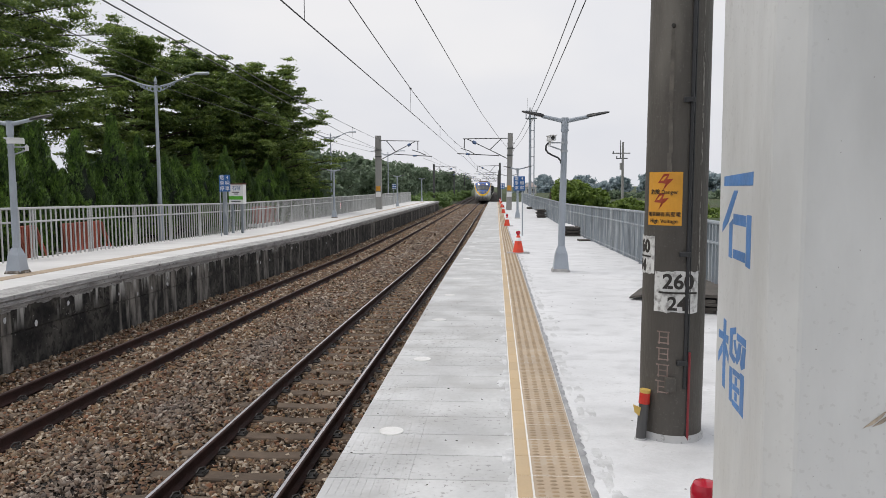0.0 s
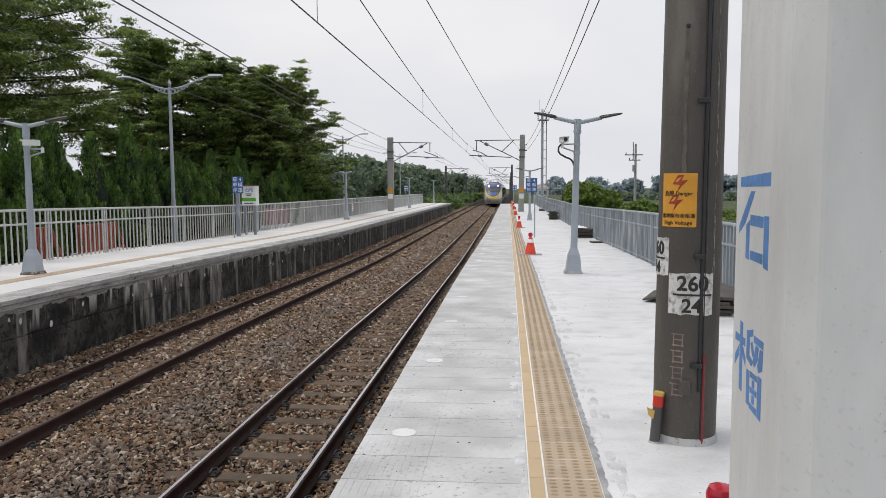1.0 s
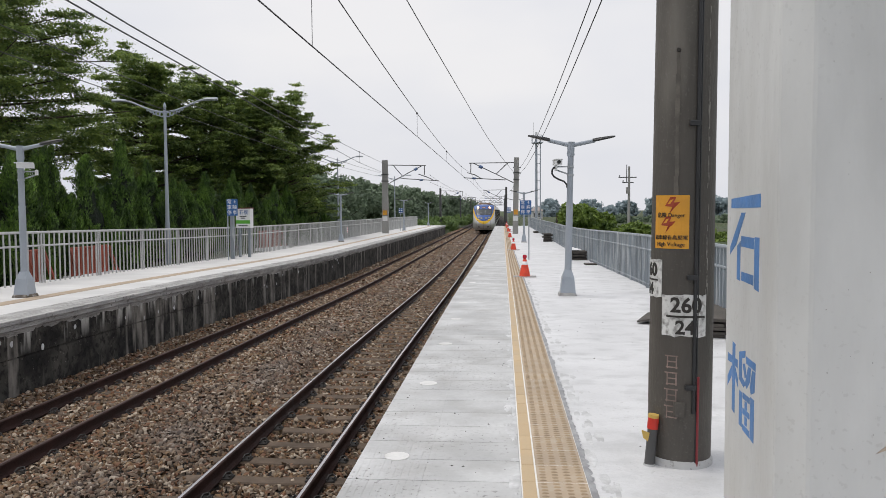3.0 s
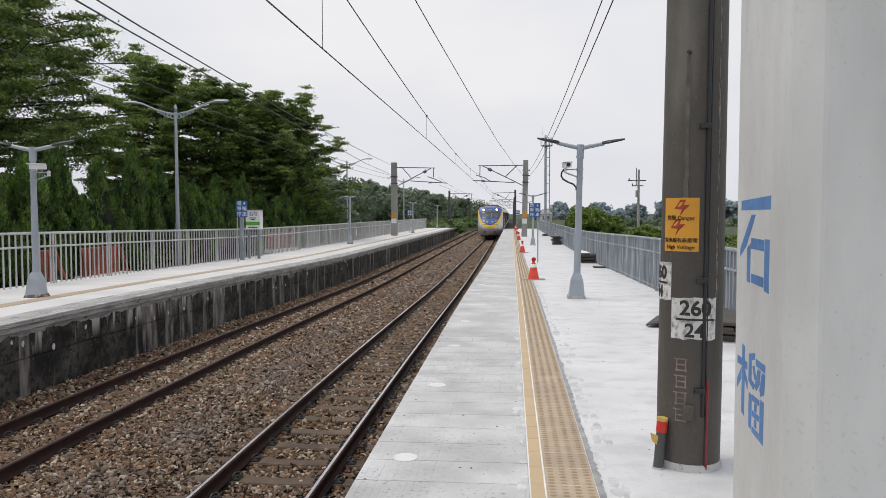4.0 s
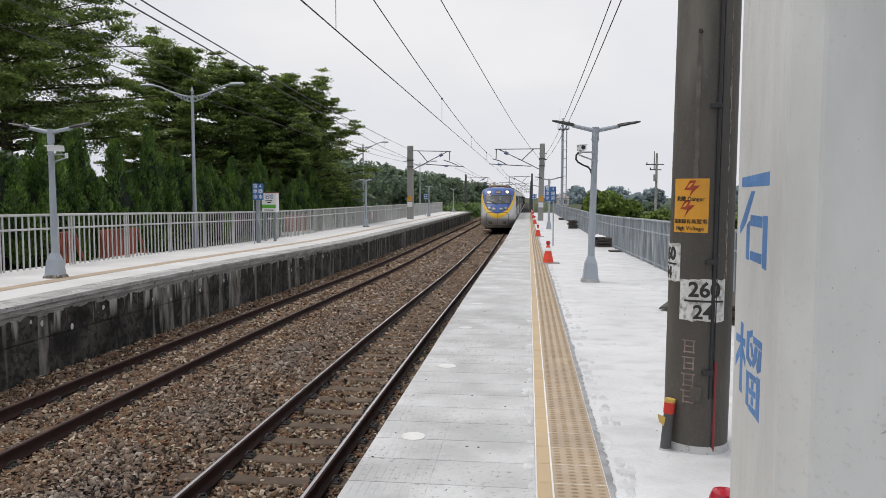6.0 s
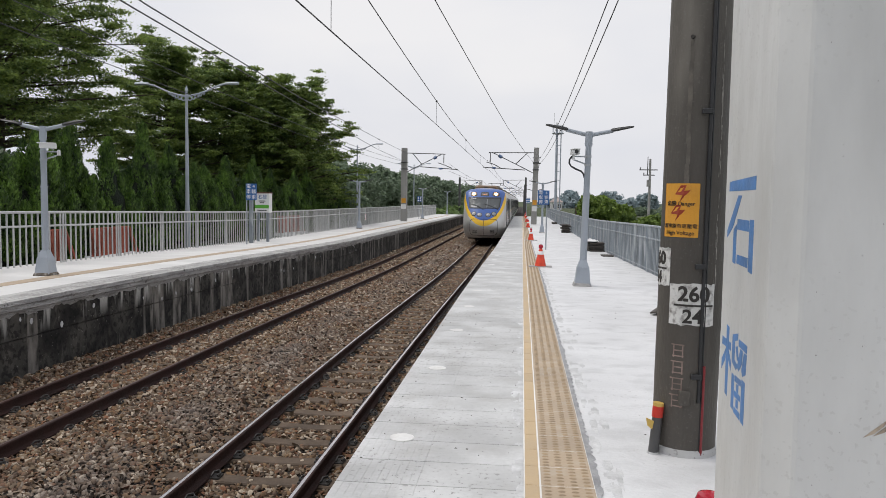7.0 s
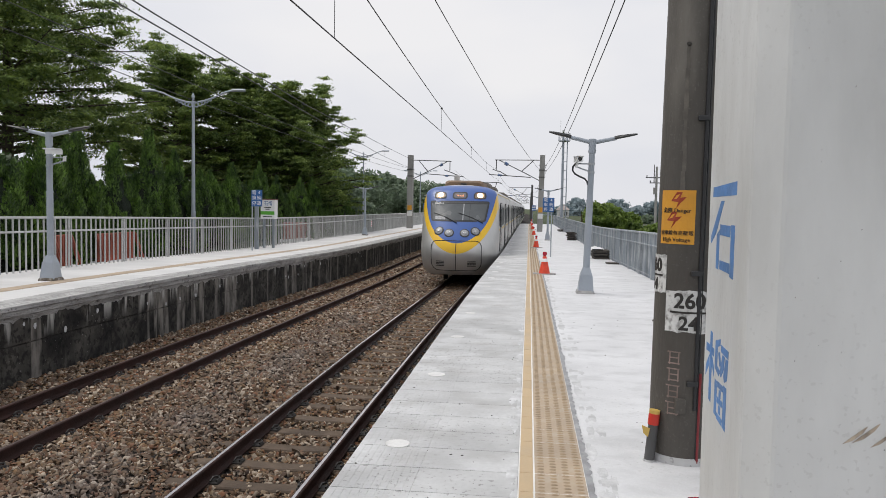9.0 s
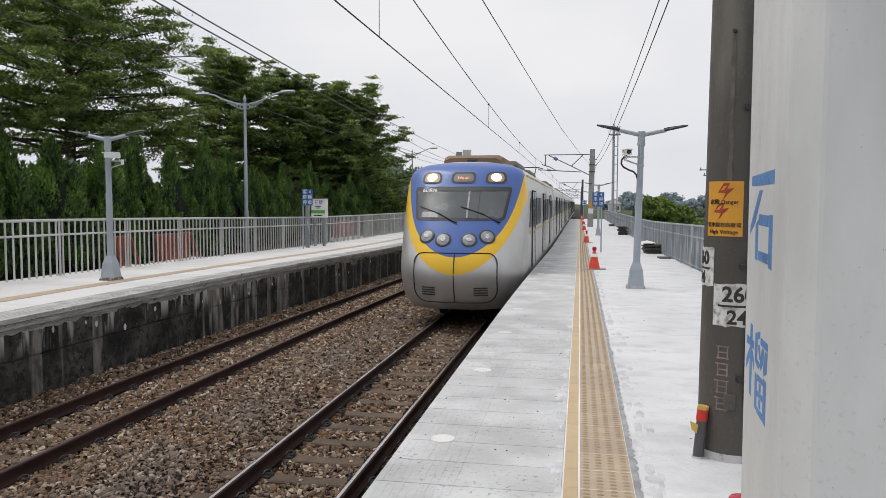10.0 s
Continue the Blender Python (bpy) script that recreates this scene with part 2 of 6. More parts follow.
M_PLATE = mat("chipped_white_paint_patch", (0.66, 0.66, 0.64), 0.6, var=0.15, big=6, fine=60, dirt=(0.10, 0.09, 0.08), dirt_amt=0.85, dirt_scale=26)
M_FADED = mat("faded_red_chalk", (0.27, 0.20, 0.175), 0.8, var=0.4, big=12, fine=90)
M_RUST_PAINT = mat("rust_red_painted_steel", (0.33, 0.085, 0.05), 0.6, var=0.25)
M_DARKWOOD = mat("weathered_dark_boards", (0.09, 0.08, 0.07), 0.8, var=0.5, big=6, fine=60, bump=0.4)
M_CLOTH = mat("crumpled_white_sheet", (0.70, 0.70, 0.70), 0.7, var=0.15)
M_GREEN = mat("green_sign_band", (0.12, 0.42, 0.05), 0.4, var=0.08)
M_WIRE = mat("dark_wire", (0.055, 0.055, 0.06), 0.6, var=0.2)
M_BARK = mat("brown_bark", (0.085, 0.066, 0.05), 0.9, var=0.4, big=4, fine=30, bump=0.8, depth=0.02, stretch=(1, 1, 0.3))
M_CONIFER = leaf_mat("juniper_foliage", (0.014, 0.036, 0.010), (0.215, 0.375, 0.060), 0.6, 0.15, 1.9)
M_BROAD = leaf_mat("broadleaf_foliage", (0.068, 0.118, 0.046), (0.37, 0.47, 0.11), 0.6, 0.42, 1.4)
M_BUSH = leaf_mat("mango_foliage", (0.045, 0.09, 0.02), (0.26, 0.36, 0.065))
M_SHRUB = leaf_mat("dark_shrub_foliage", (0.016, 0.034, 0.014), (0.07, 0.12, 0.04))
# Greens lifted and greyed so the colour itself carries some haze.
M_FARLEAF = leaf_mat("haze_pale_foliage", (0.11, 0.155, 0.105), (0.225, 0.295, 0.185))
M_SCRUB = leaf_mat("bank_scrub_foliage", (0.09, 0.15, 0.05), (0.22, 0.32, 0.10))
# Distance haze is mixed into these pale bluish leaf colours.
M_HILL = leaf_mat("haze_tinted_horizon_foliage", (0.26, 0.33, 0.36), (0.35, 0.42, 0.44))


def wall_material():
    """Old platform wall: black algae with pale run-off streaks."""
    m = bpy.data.materials.new("stained_platform_wall")
    m.use_nodes = True
    nt = m.node_tree
    p = nt.nodes["Principled BSDF"]
    vec = nt.nodes.new("ShaderNodeNewGeometry").outputs["Position"]
    f1 = noise_fac(nt, vec, 1.6, 6, 0.4, 0.7)
    c = mix_col(nt, f1, (0.020, 0.019, 0.018), (0.085, 0.079, 0.070))
    c = mix_col(nt, math_node(nt, "MULTIPLY", noise_fac(nt, vec, 5.5, 8, 0.53, 0.70), 0.75), c, (0.125, 0.113, 0.098))
    c = mix_col(nt, math_node(nt, "MULTIPLY", noise_fac(nt, vec, 11.0, 8, 0.50, 0.60), 0.7), c, (0.008, 0.008, 0.008))
    c = mix_col(nt, math_node(nt, "MULTIPLY", noise_fac(nt, vec, 24.0, 3, 0.71, 0.74), 0.6), c, (0.42, 0.40, 0.37))
    streak = noise_fac(nt, vec, 1.7, 3, 0.545, 0.60, stretch=(1, 1.7, 0.10))
    streak = math_node(nt, "MULTIPLY", streak, noise_fac(nt, vec, 7, 5, 0.3, 0.6, stretch=(1, 1, 0.3)))
    c = mix_col(nt, math_node(nt, "MULTIPLY", streak, 0.85), c, (0.26, 0.24, 0.215))
    drip = noise_fac(nt, vec, 4.0, 5, 0.54, 0.62, stretch=(1, 1.3, 0.16))
    sep = nt.nodes.new("ShaderNodeSeparateXYZ")
    nt.links.new(vec, sep.inputs[0])
    top = node(nt, "ShaderNodeMapRange")
    top.inputs[1].default_value, top.inputs[2].default_value = -0.60, -0.25
    nt.links.new(sep.outputs[2], top.inputs[0])
    c = mix_col(nt, math_node(nt, "MULTIPLY", drip, top.outputs[0]), c, (0.50, 0.49, 0.46))
    nt.links.new(c, p.inputs["Base Color"])
    p.inputs["Roughness"].default_value = 0.85
    b = node(nt, "ShaderNodeBump", Strength=0.5, Distance=0.015)
    nt.links.new(noise_fac(nt, vec, 9, 6), b.inputs["Height"])
    nt.links.new(b.outputs[0], p.inputs["Normal"])
    return m


M_WALL = wall_material()
# dusty rust and stone shine little
for dull in (M_RAIL_SIDE, M_STONE, M_SLEEPER, M_WALL):
    dull.node_tree.nodes["Principled BSDF"].inputs["Specular IOR Level"].default_value = 0.2


# ---------------------------------------------------------------- mesh helpers
class Shape:
    """Collects vertices and faces for one mesh."""

    def __init__(self):
        self.v, self.f, self.mi = [], [], []
        self.cur = 0

    def add(self, verts, faces):
        n = len(self.v)
        self.v.extend(verts)
        for f in faces:
            self.f.append([n + i for i in f])
            self.mi.append(self.cur)
        return self

    def box(self, x0, y0, z0, x1, y1, z1, b=0.0):
        """A box; b cuts its top and upright edges."""
        if b <= 0:
            vs = [(x, y, z) for z in (z0, z1) for x, y in ((x0, y0), (x1, y0), (x1, y1), (x0, y1))]
            return self.add(vs, [(3, 2, 1, 0), (4, 5, 6, 7), (0, 1, 5, 4), (1, 2, 6, 5), (2, 3, 7, 6), (3, 0, 4, 7)])

        def ring(i, z):
            a, c = x0 + i, x1 - i
            d, e = y0 + i, y1 - i
            return [(a + b, d, z), (c - b, d, z), (c, d + b, z), (c, e - b, z), (c - b, e, z), (a + b, e, z), (a, e - b, z), (a, d + b, z)]
        vs = ring(0, z0) + ring(0, z1 - b) + ring(b * 0.6, z1)
        fs = [tuple(range(7, -1, -1)), tuple(range(16, 24))]
        for k in (0, 8):
            for i in range(8):
                j = (i + 1) % 8
                fs.append((k + i, k + j, k + 8 + j, k + 8 + i))
        return self.add(vs, fs)

    def tube(self, p0, p1, r0, r1=None, n=10, caps=True):
        r1 = r0 if r1 is None else r1
        p0, p1 = Vector(p0), Vector(p1)
        d = (p1 - p0).normalized()
        a = d.orthogonal().normalized()
        c = d.cross(a)
        vs = []
        for p, r in ((p0, r0), (p1, r1)):
            for i in range(n):
                t = 2 * math.pi * i / n
                vs.append(tuple(p + r * (math.cos(t) * a + math.sin(t) * c)))
        fs = [(i, (i + 1) % n, n + (i + 1) % n, n + i) for i in range(n)]
        if caps:
            fs += [tuple(range(n - 1, -1, -1)), tuple(range(n, 2 * n))]
        return self.add(vs, fs)

    def path(self, pts, r, n=6):
        """One bent tube through the points."""
        pts = [Vector(p) for p in pts]
        rings, a = [], None
        for i, p in enumerate(pts):
            d = (pts[min(i + 1, len(pts) - 1)] - pts[max(i - 1, 0)]).normalized()
            a = d.orthogonal().normalized() if a is None else (a - d * a.dot(d)).normalized()
            c = d.cross(a)
            rings.append([tuple(p + r * (math.cos(6.28319 * k / n) * a + math.sin(6.28319 * k / n) * c)) for k in range(n)])
        return self.loft(rings)

    def lathe(self, prof, n=20, cx=0.0, cy=0.0):
        """Turns (radius, z) pairs round the upright axis at (cx, cy)."""
        vs = []
        for r, z in prof:
            for i in range(n):
                t = 2 * math.pi * i / n
                vs.append((cx + r * math.cos(t), cy + r * math.sin(t), z))
        fs = []
        for k in range(len(prof) - 1):
            for i in range(n):
                j = (i + 1) % n
                fs.append((k * n + i, k * n + j, (k + 1) * n + j, (k + 1) * n + i))
        fs.append(tuple(range(n - 1, -1, -1)))
        fs.append(tuple(range((len(prof) - 1) * n, len(prof) * n)))
        return self.add(vs, fs)

    def loft(self, rings, close=True, caps=True):
        n = len(rings[0])
        vs = [tuple(p) for r in rings for p in r]
        fs = []
        for k in range(len(rings) - 1):
            for i in range(n if close else n - 1):
                j = (i + 1) % n
                fs.append((k * n + i, k * n + j, (k + 1) * n + j, (k + 1) * n + i))
        if caps:
            fs.append(tuple(range(n - 1, -1, -1)))
            fs.append(tuple(range((len(rings) - 1) * n, len(rings) * n)))
        return self.add(vs, fs)

    def frustum(self, x, y, z0, z1, a0, b0, a1, b1):
        vs = [(x + sx * a, y + sy * b, z) for a, b, z in ((a0, b0, z0), (a1, b1, z1)) for sx, sy in ((-1, -1), (1, -1), (1, 1), (-1, 1))]
        return self.add(vs, [(3, 2, 1, 0), (4, 5, 6, 7), (0, 1, 5, 4), (1, 2, 6, 5), (2, 3, 7, 6), (3, 0, 4, 7)])

    def plate(self, poly, origin, u, w, normal, thick):
        """A flat polygon, given in (u, w) coordinates, with thickness along the normal."""
        o, u, w, k = Vector(origin), Vector(u), Vector(w), Vector(normal)
        n = len(poly)
        lo = [tuple(o + a * u + b * w) for a, b in poly]
        hi = [tuple(o + a * u + b * w + thick * k) for a, b in poly]
        fs = [tuple(range(n - 1, -1, -1)), tuple(range(n, 2 * n))] + [(i, (i + 1) % n, n + (i + 1) % n, n + i) for i in range(n)]
        return self.add(lo + hi, fs)

    def mesh(self, name, *mats, smooth=False):
        me = bpy.data.meshes.new(name)
        me.from_pydata(self.v, [], self.f)
        for m in mats:
            me.materials.append(m)
        if len(mats) > 1:
            me.polygons.foreach_set("material_index", self.mi)
        if smooth:
            me.polygons.foreach_set("use_smooth", [True] * len(self.f))
        me.update()
        bm = bmesh.new()
        bm.from_mesh(me)
        bmesh.ops.recalc_face_normals(bm, faces=bm.faces)
        bm.to_mesh(me)
        bm.free()
        if smooth:
            me.set_sharp_from_angle(angle=radians(40))
        return me


def thing(name, label, category, at=(0, 0, 0), rz=0, group="", kind=""):
    ob = new(name)
    ob.empty_display_size = 0.2
    ob.matrix_basis = pose(*at, 0, 0, rz)
    return tagged(ob, label, category, group, kind)


def part(name, shape, material, parent, label="", smooth=False, kind=""):
    mats = material if isinstance(material, (list, tuple)) else [material]
    ob = new(name, shape.mesh(name, *mats, smooth=smooth))
    ob.parent = parent
    return tagged(ob, label, kind=kind)


def solid(name, shape, material, label, category="", kind="", at=(0, 0, 0), rz=0, group="", smooth=False):
    mats = material if isinstance(material, (list, tuple)) else [material]
    ob = new(name, shape.mesh(name, *mats, smooth=smooth))
    ob.matrix_basis = pose(*at, 0, 0, rz)
    return tagged(ob, label, category, group, kind)


def share(name, me, parent, m):
    ob = new(name, me)
    ob.parent = parent
    ob.matrix_basis = m
    return ob


def text_shape(string, size, thick=0.002, bold=0.0):
    """Mesh of a word lying in x (reading) and y (up), centred."""
    cu = bpy.data.curves.new("word", "FONT")
    cu.body, cu.size, cu.extrude, cu.resolution_u = string, size, thick / 2, 3
    cu.offset = bold
    cu.align_x, cu.align_y = "CENTER", "CENTER"
    ob = bpy.data.objects.new("word", cu)
    scene.collection.objects.link(ob)
    me = bpy.data.meshes.new_from_object(ob.evaluated_get(bpy.context.evaluated_depsgraph_get()))
    bpy.data.objects.remove(ob)
    bpy.data.curves.remove(cu)
    return me


def word(name, string, size, material, parent, m, thick=0.002):
    me = text_shape(string, size, thick)
    me.materials.clear()
    me.materials.append(material)
    ob = new(name, me)
    ob.parent = parent
    ob.matrix_basis = m
    return ob


# ---------------------------------------------------------------- plan, in metres
DECK_EDGE = -0.877      # track side of the near platform
TRACK_E, TRACK_W = -2.44, -5.93
RAIL_Z = -1.10
EDGE_W = -7.3           # track side of the far platform
FENCE_W = -10.9
PLAT_END = 91.0


def sink(y):
    """How far the line and its platforms drop away with distance."""
    t = min(1, max(0, (y - 10) / 25))
    return -0.26 * t * t * (3 - 2 * t)


def fence_e(y):
    return 3.12


# ---------------------------------------------------------------- ground, ballast, tracks
# section of the ballast across both tracks
BED_X = [-7.3, -7.05, TRACK_W - 0.6, TRACK_W, TRACK_W + 0.6, -4.7, -4.2, -3.65, TRACK_E - 1.0, TRACK_E, TRACK_E + 0.9, -1.2, -0.8]
BED_Z = [-1.17, -1.20, -1.275, -1.295, -1.275, -1.22, -1.195, -1.22, -1.283, -1.305, -1.285, -1.26, -1.26]


def build_ground():
    s = Shape()
    xs = [-2500, -300, -60, -14, -10.6, -8.6, -7.6, -4.2, 0.2, 1.6, 3.2, 6, 40, 300, 2500]
    zs = [-1.0, -0.6, -0.35, -0.35, -0.6, -1.75, -1.9, -1.9, -1.9, -1.75, -0.9, -0.7, -0.9, -0.9, -1.0]
    ys = [-400, -30, 0, 20, 50, 82, 95, 160, 400, 3500]
    for y in ys:
        for x, z in zip(xs, zs):
            if y > 82 and -14 < x < 3:
                z = max(z, -1.9)
            if y > 390:
                z = min(z, -1.2)
            s.v.append((x, y, z))
    n = len(xs)
    for j in range(len(ys) - 1):
        for i in range(n - 1):
            s.f.append([j * n + i, j * n + i + 1, (j + 1) * n + i + 1, (j + 1) * n + i])
            s.mi.append(0)
    solid("ground", s, M_GRASS, "rough green and earthy ground beside the railway", kind="structure")


def build_ballast():
    s = Shape()
    ys = [-6] + list(range(0, 60, 4)) + [70, 90, 130, 200, 300, 420]
    prof = [(-9.6, -1.9)] + list(zip(BED_X, BED_Z)) + [(1.4, -1.9)]
    for y in ys:
        for x, z in prof:
            k = sink(y)
            s.v.append((x, y, z + k))
    n = len(prof)
    for j in range(len(ys) - 1):
        for i in range(n - 1):
            s.f.append([j * n + i, j * n + i + 1, (j + 1) * n + i + 1, (j + 1) * n + i])
            s.mi.append(0)
    solid("ballast_bed", s, M_BED_SHADE, "dark brown ballast bed under the two tracks", kind="structure")


def bed_z(x, y):
    z = np.interp(x, BED_X, BED_Z)
    t = np.clip((y - 10) / 25, 0, 1)
    return z - 0.26 * t * t * (3 - 2 * t)


def build_stones():
    """Loose ballast stones, one joined scatter."""
    rng = np.random.default_rng(7)
    # an angular chip: uneven top face and four flanks
    base = np.array([(-0.62, -0.60, 0.6), (0.66, -0.55, 0.75), (0.55, 0.62, 0.55), (-0.58, 0.55, 0.8),
                     (-0.95, -0.85, -0.6), (0.95, -0.9, -0.6), (0.9, 0.92, -0.6), (-0.9, 0.9, -0.6)])
    quad = np.array([(0, 1, 2, 3), (4, 5, 1, 0), (5, 6, 2, 1), (6, 7, 3, 2), (7, 4, 0, 3)])
    bands = [(-4.0, 4.5, 150, 0.034), (4.5, 10.0, 860, 0.0245), (10.0, 17.0, 560, 0.0295), (17.0, 30.0, 260, 0.041), (30.0, 60.0, 100, 0.064), (60.0, 130.0, 35, 0.11)]
    xs, ys, rs = [], [], []
    for y0, y1, dens, r in bands:
        n = int((y1 - y0) * 6.45 * dens)
        xs.append(rng.uniform(-7.27, -0.82, n))
        ys.append(rng.uniform(y0, y1, n))
        rs.append(r * rng.uniform(0.55, 1.35, n))
    x, y, r = np.concatenate(xs), np.concatenate(ys), np.concatenate(rs)
    keep = np.ones(len(x), bool)
    for c in (TRACK_E, TRACK_W):
        for o in (-0.565, 0.565):
            keep &= abs(x - c - o) > 0.075
        # sleepers stay partly clear
        on = (abs(x - c) < 1.0) & (np.abs(((y + 0.3) % 0.6) - 0.3) < 0.10)
        keep &= ~(on & (rng.random(len(x)) < (0.86 if c == TRACK_E else 0.25)))
    x, y, r = x[keep], y[keep], r[keep]
    z = bed_z(x, y) + np.minimum(r, 0.035) * rng.uniform(0.0, 1.0, len(x))
    n = len(x)
    k = base[None] * rng.uniform(0.55, 1.3, (n, 8, 1)) * np.stack([rng.uniform(0.85, 1.6, n), rng.uniform(0.55, 1.05, n), rng.uniform(0.35, 0.8, n)], 1)[:, None]
    k[..., 2] *= np.minimum(1, 0.035 / r)[:, None]
    a, b = rng.uniform(0, 6.28, n), rng.normal(0, 0.8, n) * np.minimum(1, 0.03 / r)
    ca, sa, cb, sb = np.cos(a), np.sin(a), np.cos(b), np.sin(b)
    k = np.stack([k[..., 0] * cb[:, None] + k[..., 2] * sb[:, None], k[..., 1], -k[..., 0] * sb[:, None] + k[..., 2] * cb[:, None]], -1)
    k = np.stack([k[..., 0] * ca[:, None] - k[..., 1] * sa[:, None], k[..., 0] * sa[:, None] + k[..., 1] * ca[:, None], k[..., 2]], -1)
    v = (k * r[:, None, None] + np.stack([x, y, z], 1)[:, None]).reshape(-1, 3)
    f = (quad[None] + (np.arange(n) * 8)[:, None, None]).reshape(-1, 4)
    me = fast_mesh("ballast_stones", v, f, M_STONE)
    tagged(new("ballast_stones", me), "loose brown and grey crushed ballast stones", "ballast", kind="stuff")


def fast_mesh(name, v, f, material):
    """Mesh from numpy arrays; f holds triangles or quads."""
    me = bpy.data.meshes.new(name)
    k = f.shape[1]
    me.vertices.add(len(v))
    me.vertices.foreach_set("co", np.asarray(v, np.float32).ravel())
    me.loops.add(f.size)
    me.loops.foreach_set("vertex_index", np.asarray(f, np.int32).ravel())
    me.polygons.add(len(f))
    me.polygons.foreach_set("loop_start", np.arange(len(f), dtype=np.int32) * k)
    me.materials.append(material)
    me.update(calc_edges=True)
    return me


RAIL_PROFILE = [(-0.066, 0), (0.066, 0), (0.066, 0.012), (0.014, 0.03), (0.009, 0.045), (0.009, 0.108), (0.034, 0.120), (0.034, 0.142), (0.028, 0.149), (0.012, 0.1515), (-0.020, 0.1515),
                (-0.028, 0.149), (-0.034, 0.142), (-0.034, 0.120), (-0.009, 0.108), (-0.009, 0.045), (-0.014, 0.03), (-0.066, 0.012)]


def build_track(cx, label, head, drop):
    ys = [-6, 0, 5, 10, 14, 18, 22, 26, 30, 35, 60, 120, 420]
    tr = thing("railway_track", label, "railway track", kind="structure")
    for o in (-0.565, 0.565):
        s = Shape()
        rings = [[(cx + o + a, y, RAIL_Z - 0.150 + h + (drop(y) if drop else 0)) for a, h in RAIL_PROFILE] for y in ys]
        s.loft(rings)
        for i, f in enumerate(s.f):
            if len(f) == 4 and all(s.v[k][2] >= RAIL_Z + 0.0005 + (drop(s.v[k][1]) if drop else 0) for k in f):
                s.mi[i] = 1
        part("rail", s, [M_RAIL_SIDE, head], tr)
    # sleepers and their clips share meshes
    sl = Shape()
    n = 7
    rings = []
    for i in range(n):
        x = -1.0 + 2.0 * i / (n - 1)
        dip = 0.025 * (1 - min(1, abs(abs(x) - 0.55) / 0.4))
        h, w = 0.0 + dip - 0.02, 0.105
        rings.append([(x, -w - 0.02, -0.2), (x, w + 0.02, -0.2), (x, w, h - 0.015), (x, w - 0.015, h), (x, -w + 0.015, h), (x, -w, h - 0.015)])
    sl.loft(rings)
    sl_me = sl.mesh("sleeper", M_SLEEPER)
    cl = Shape()
    cl.box(-0.16, -0.07, -0.02, -0.06, 0.07, 0.012, 0.005).box(0.06, -0.07, -0.02, 0.16, 0.07, 0.012, 0.005)
    for sx in (-1, 1):
        pts = [(sx * 0.075, -0.05, 0.02), (sx * 0.085, 0.0, 0.05), (sx * 0.12, 0.05, 0.045), (sx * 0.15, 0.02, 0.03), (sx * 0.14, -0.05, 0.03)]
        cl.path(pts, 0.011, 5)
    cl_me = cl.mesh("rail_clip", M_CLIP)
    k = 0
    y = -3.6
    while y < 62:
        z = RAIL_Z - 0.150 + (drop(y) if drop else 0)
        ob = share("sleeper", sl_me, tr, pose(cx, y, z))
        if y < 26:
            for o in (-0.565, 0.565):
                share("rail_clip", cl_me, tr, pose(cx + o, y, z))
        y += 0.6
    return tr


# ---------------------------------------------------------------- near platform
def build_platform_east():
    s = Shape()
    # body below the deck, set back under the slab edge
    ys = [-9, 10] + [10 + 1.25 * i for i in range(1, 21)] + [60, PLAT_END]
    rings = [[(-0.80, y, -1.7), (-0.80, y, -0.06 + sink(y)), (0.165, y, -0.06 + sink(y)), (0.165, y, -0.006 + sink(y)), (0.585, y, -0.006 + sink(y)), (0.60, y, sink(y)), (fence_e(y) + 0.25, y, sink(y)), (fence_e(y) + 0.25, y, -1.7)] for y in ys]
    s.loft(rings)
    # Unseen face, added dark to stop white bounce onto the ballast.
    face = Shape().loft([[(-0.84, y, -1.7), (-0.84, y, -0.075 + sink(y)), (-0.802, y, -0.075 + sink(y)), (-0.802, y, -1.7)] for y in ys])
    solid("platform_wall_east", face, M_WALL, "dark unseen wall added under the platform edge", kind="structure")
    solid("platform_east", s, M_PAINT_DECK, "white-painted concrete railway platform deck", kind="structure")


def ragged_mortar():
    """Uneven smear of mortar along the tactile tiles."""
    rng = random.Random(4)
    s = Shape()
    y = -1.0
    row = []
    while y < 42:
        a = noise.noise((y * 0.55, 1.3, 0))
        b = noise.noise((y * 2.3, 4.1, 0))
        w = 0.010 + 0.035 * max(0, a) + 0.045 * max(0, b) ** 1.5 + 0.022 * rng.random()
        row.append((y, w))
        y += 0.035 if y < 14 else 0.2
    for (ya, wa), (yb, wb) in zip(row[:-1], row[1:]):
        ka, kb = sink(ya), sink(yb)
        s.add([(0.562, ya, ka + 0.003), (0.575 + wa, ya, ka + 0.0035), (0.575 + wb, yb, kb + 0.0035), (0.562, yb, kb + 0.003), (0.562, ya, ka + 0.007), (0.57 + wa * 0.6, ya, ka + 0.006), (0.57 + wb * 0.6, yb, kb + 0.006), (0.562, yb, kb + 0.007)],
              [(4, 5, 6, 7), (5, 1, 2, 6)])
    solid("mortar_edge", s, M_MORTAR, "ragged grey mortar smear along the tactile paving", kind="structure")


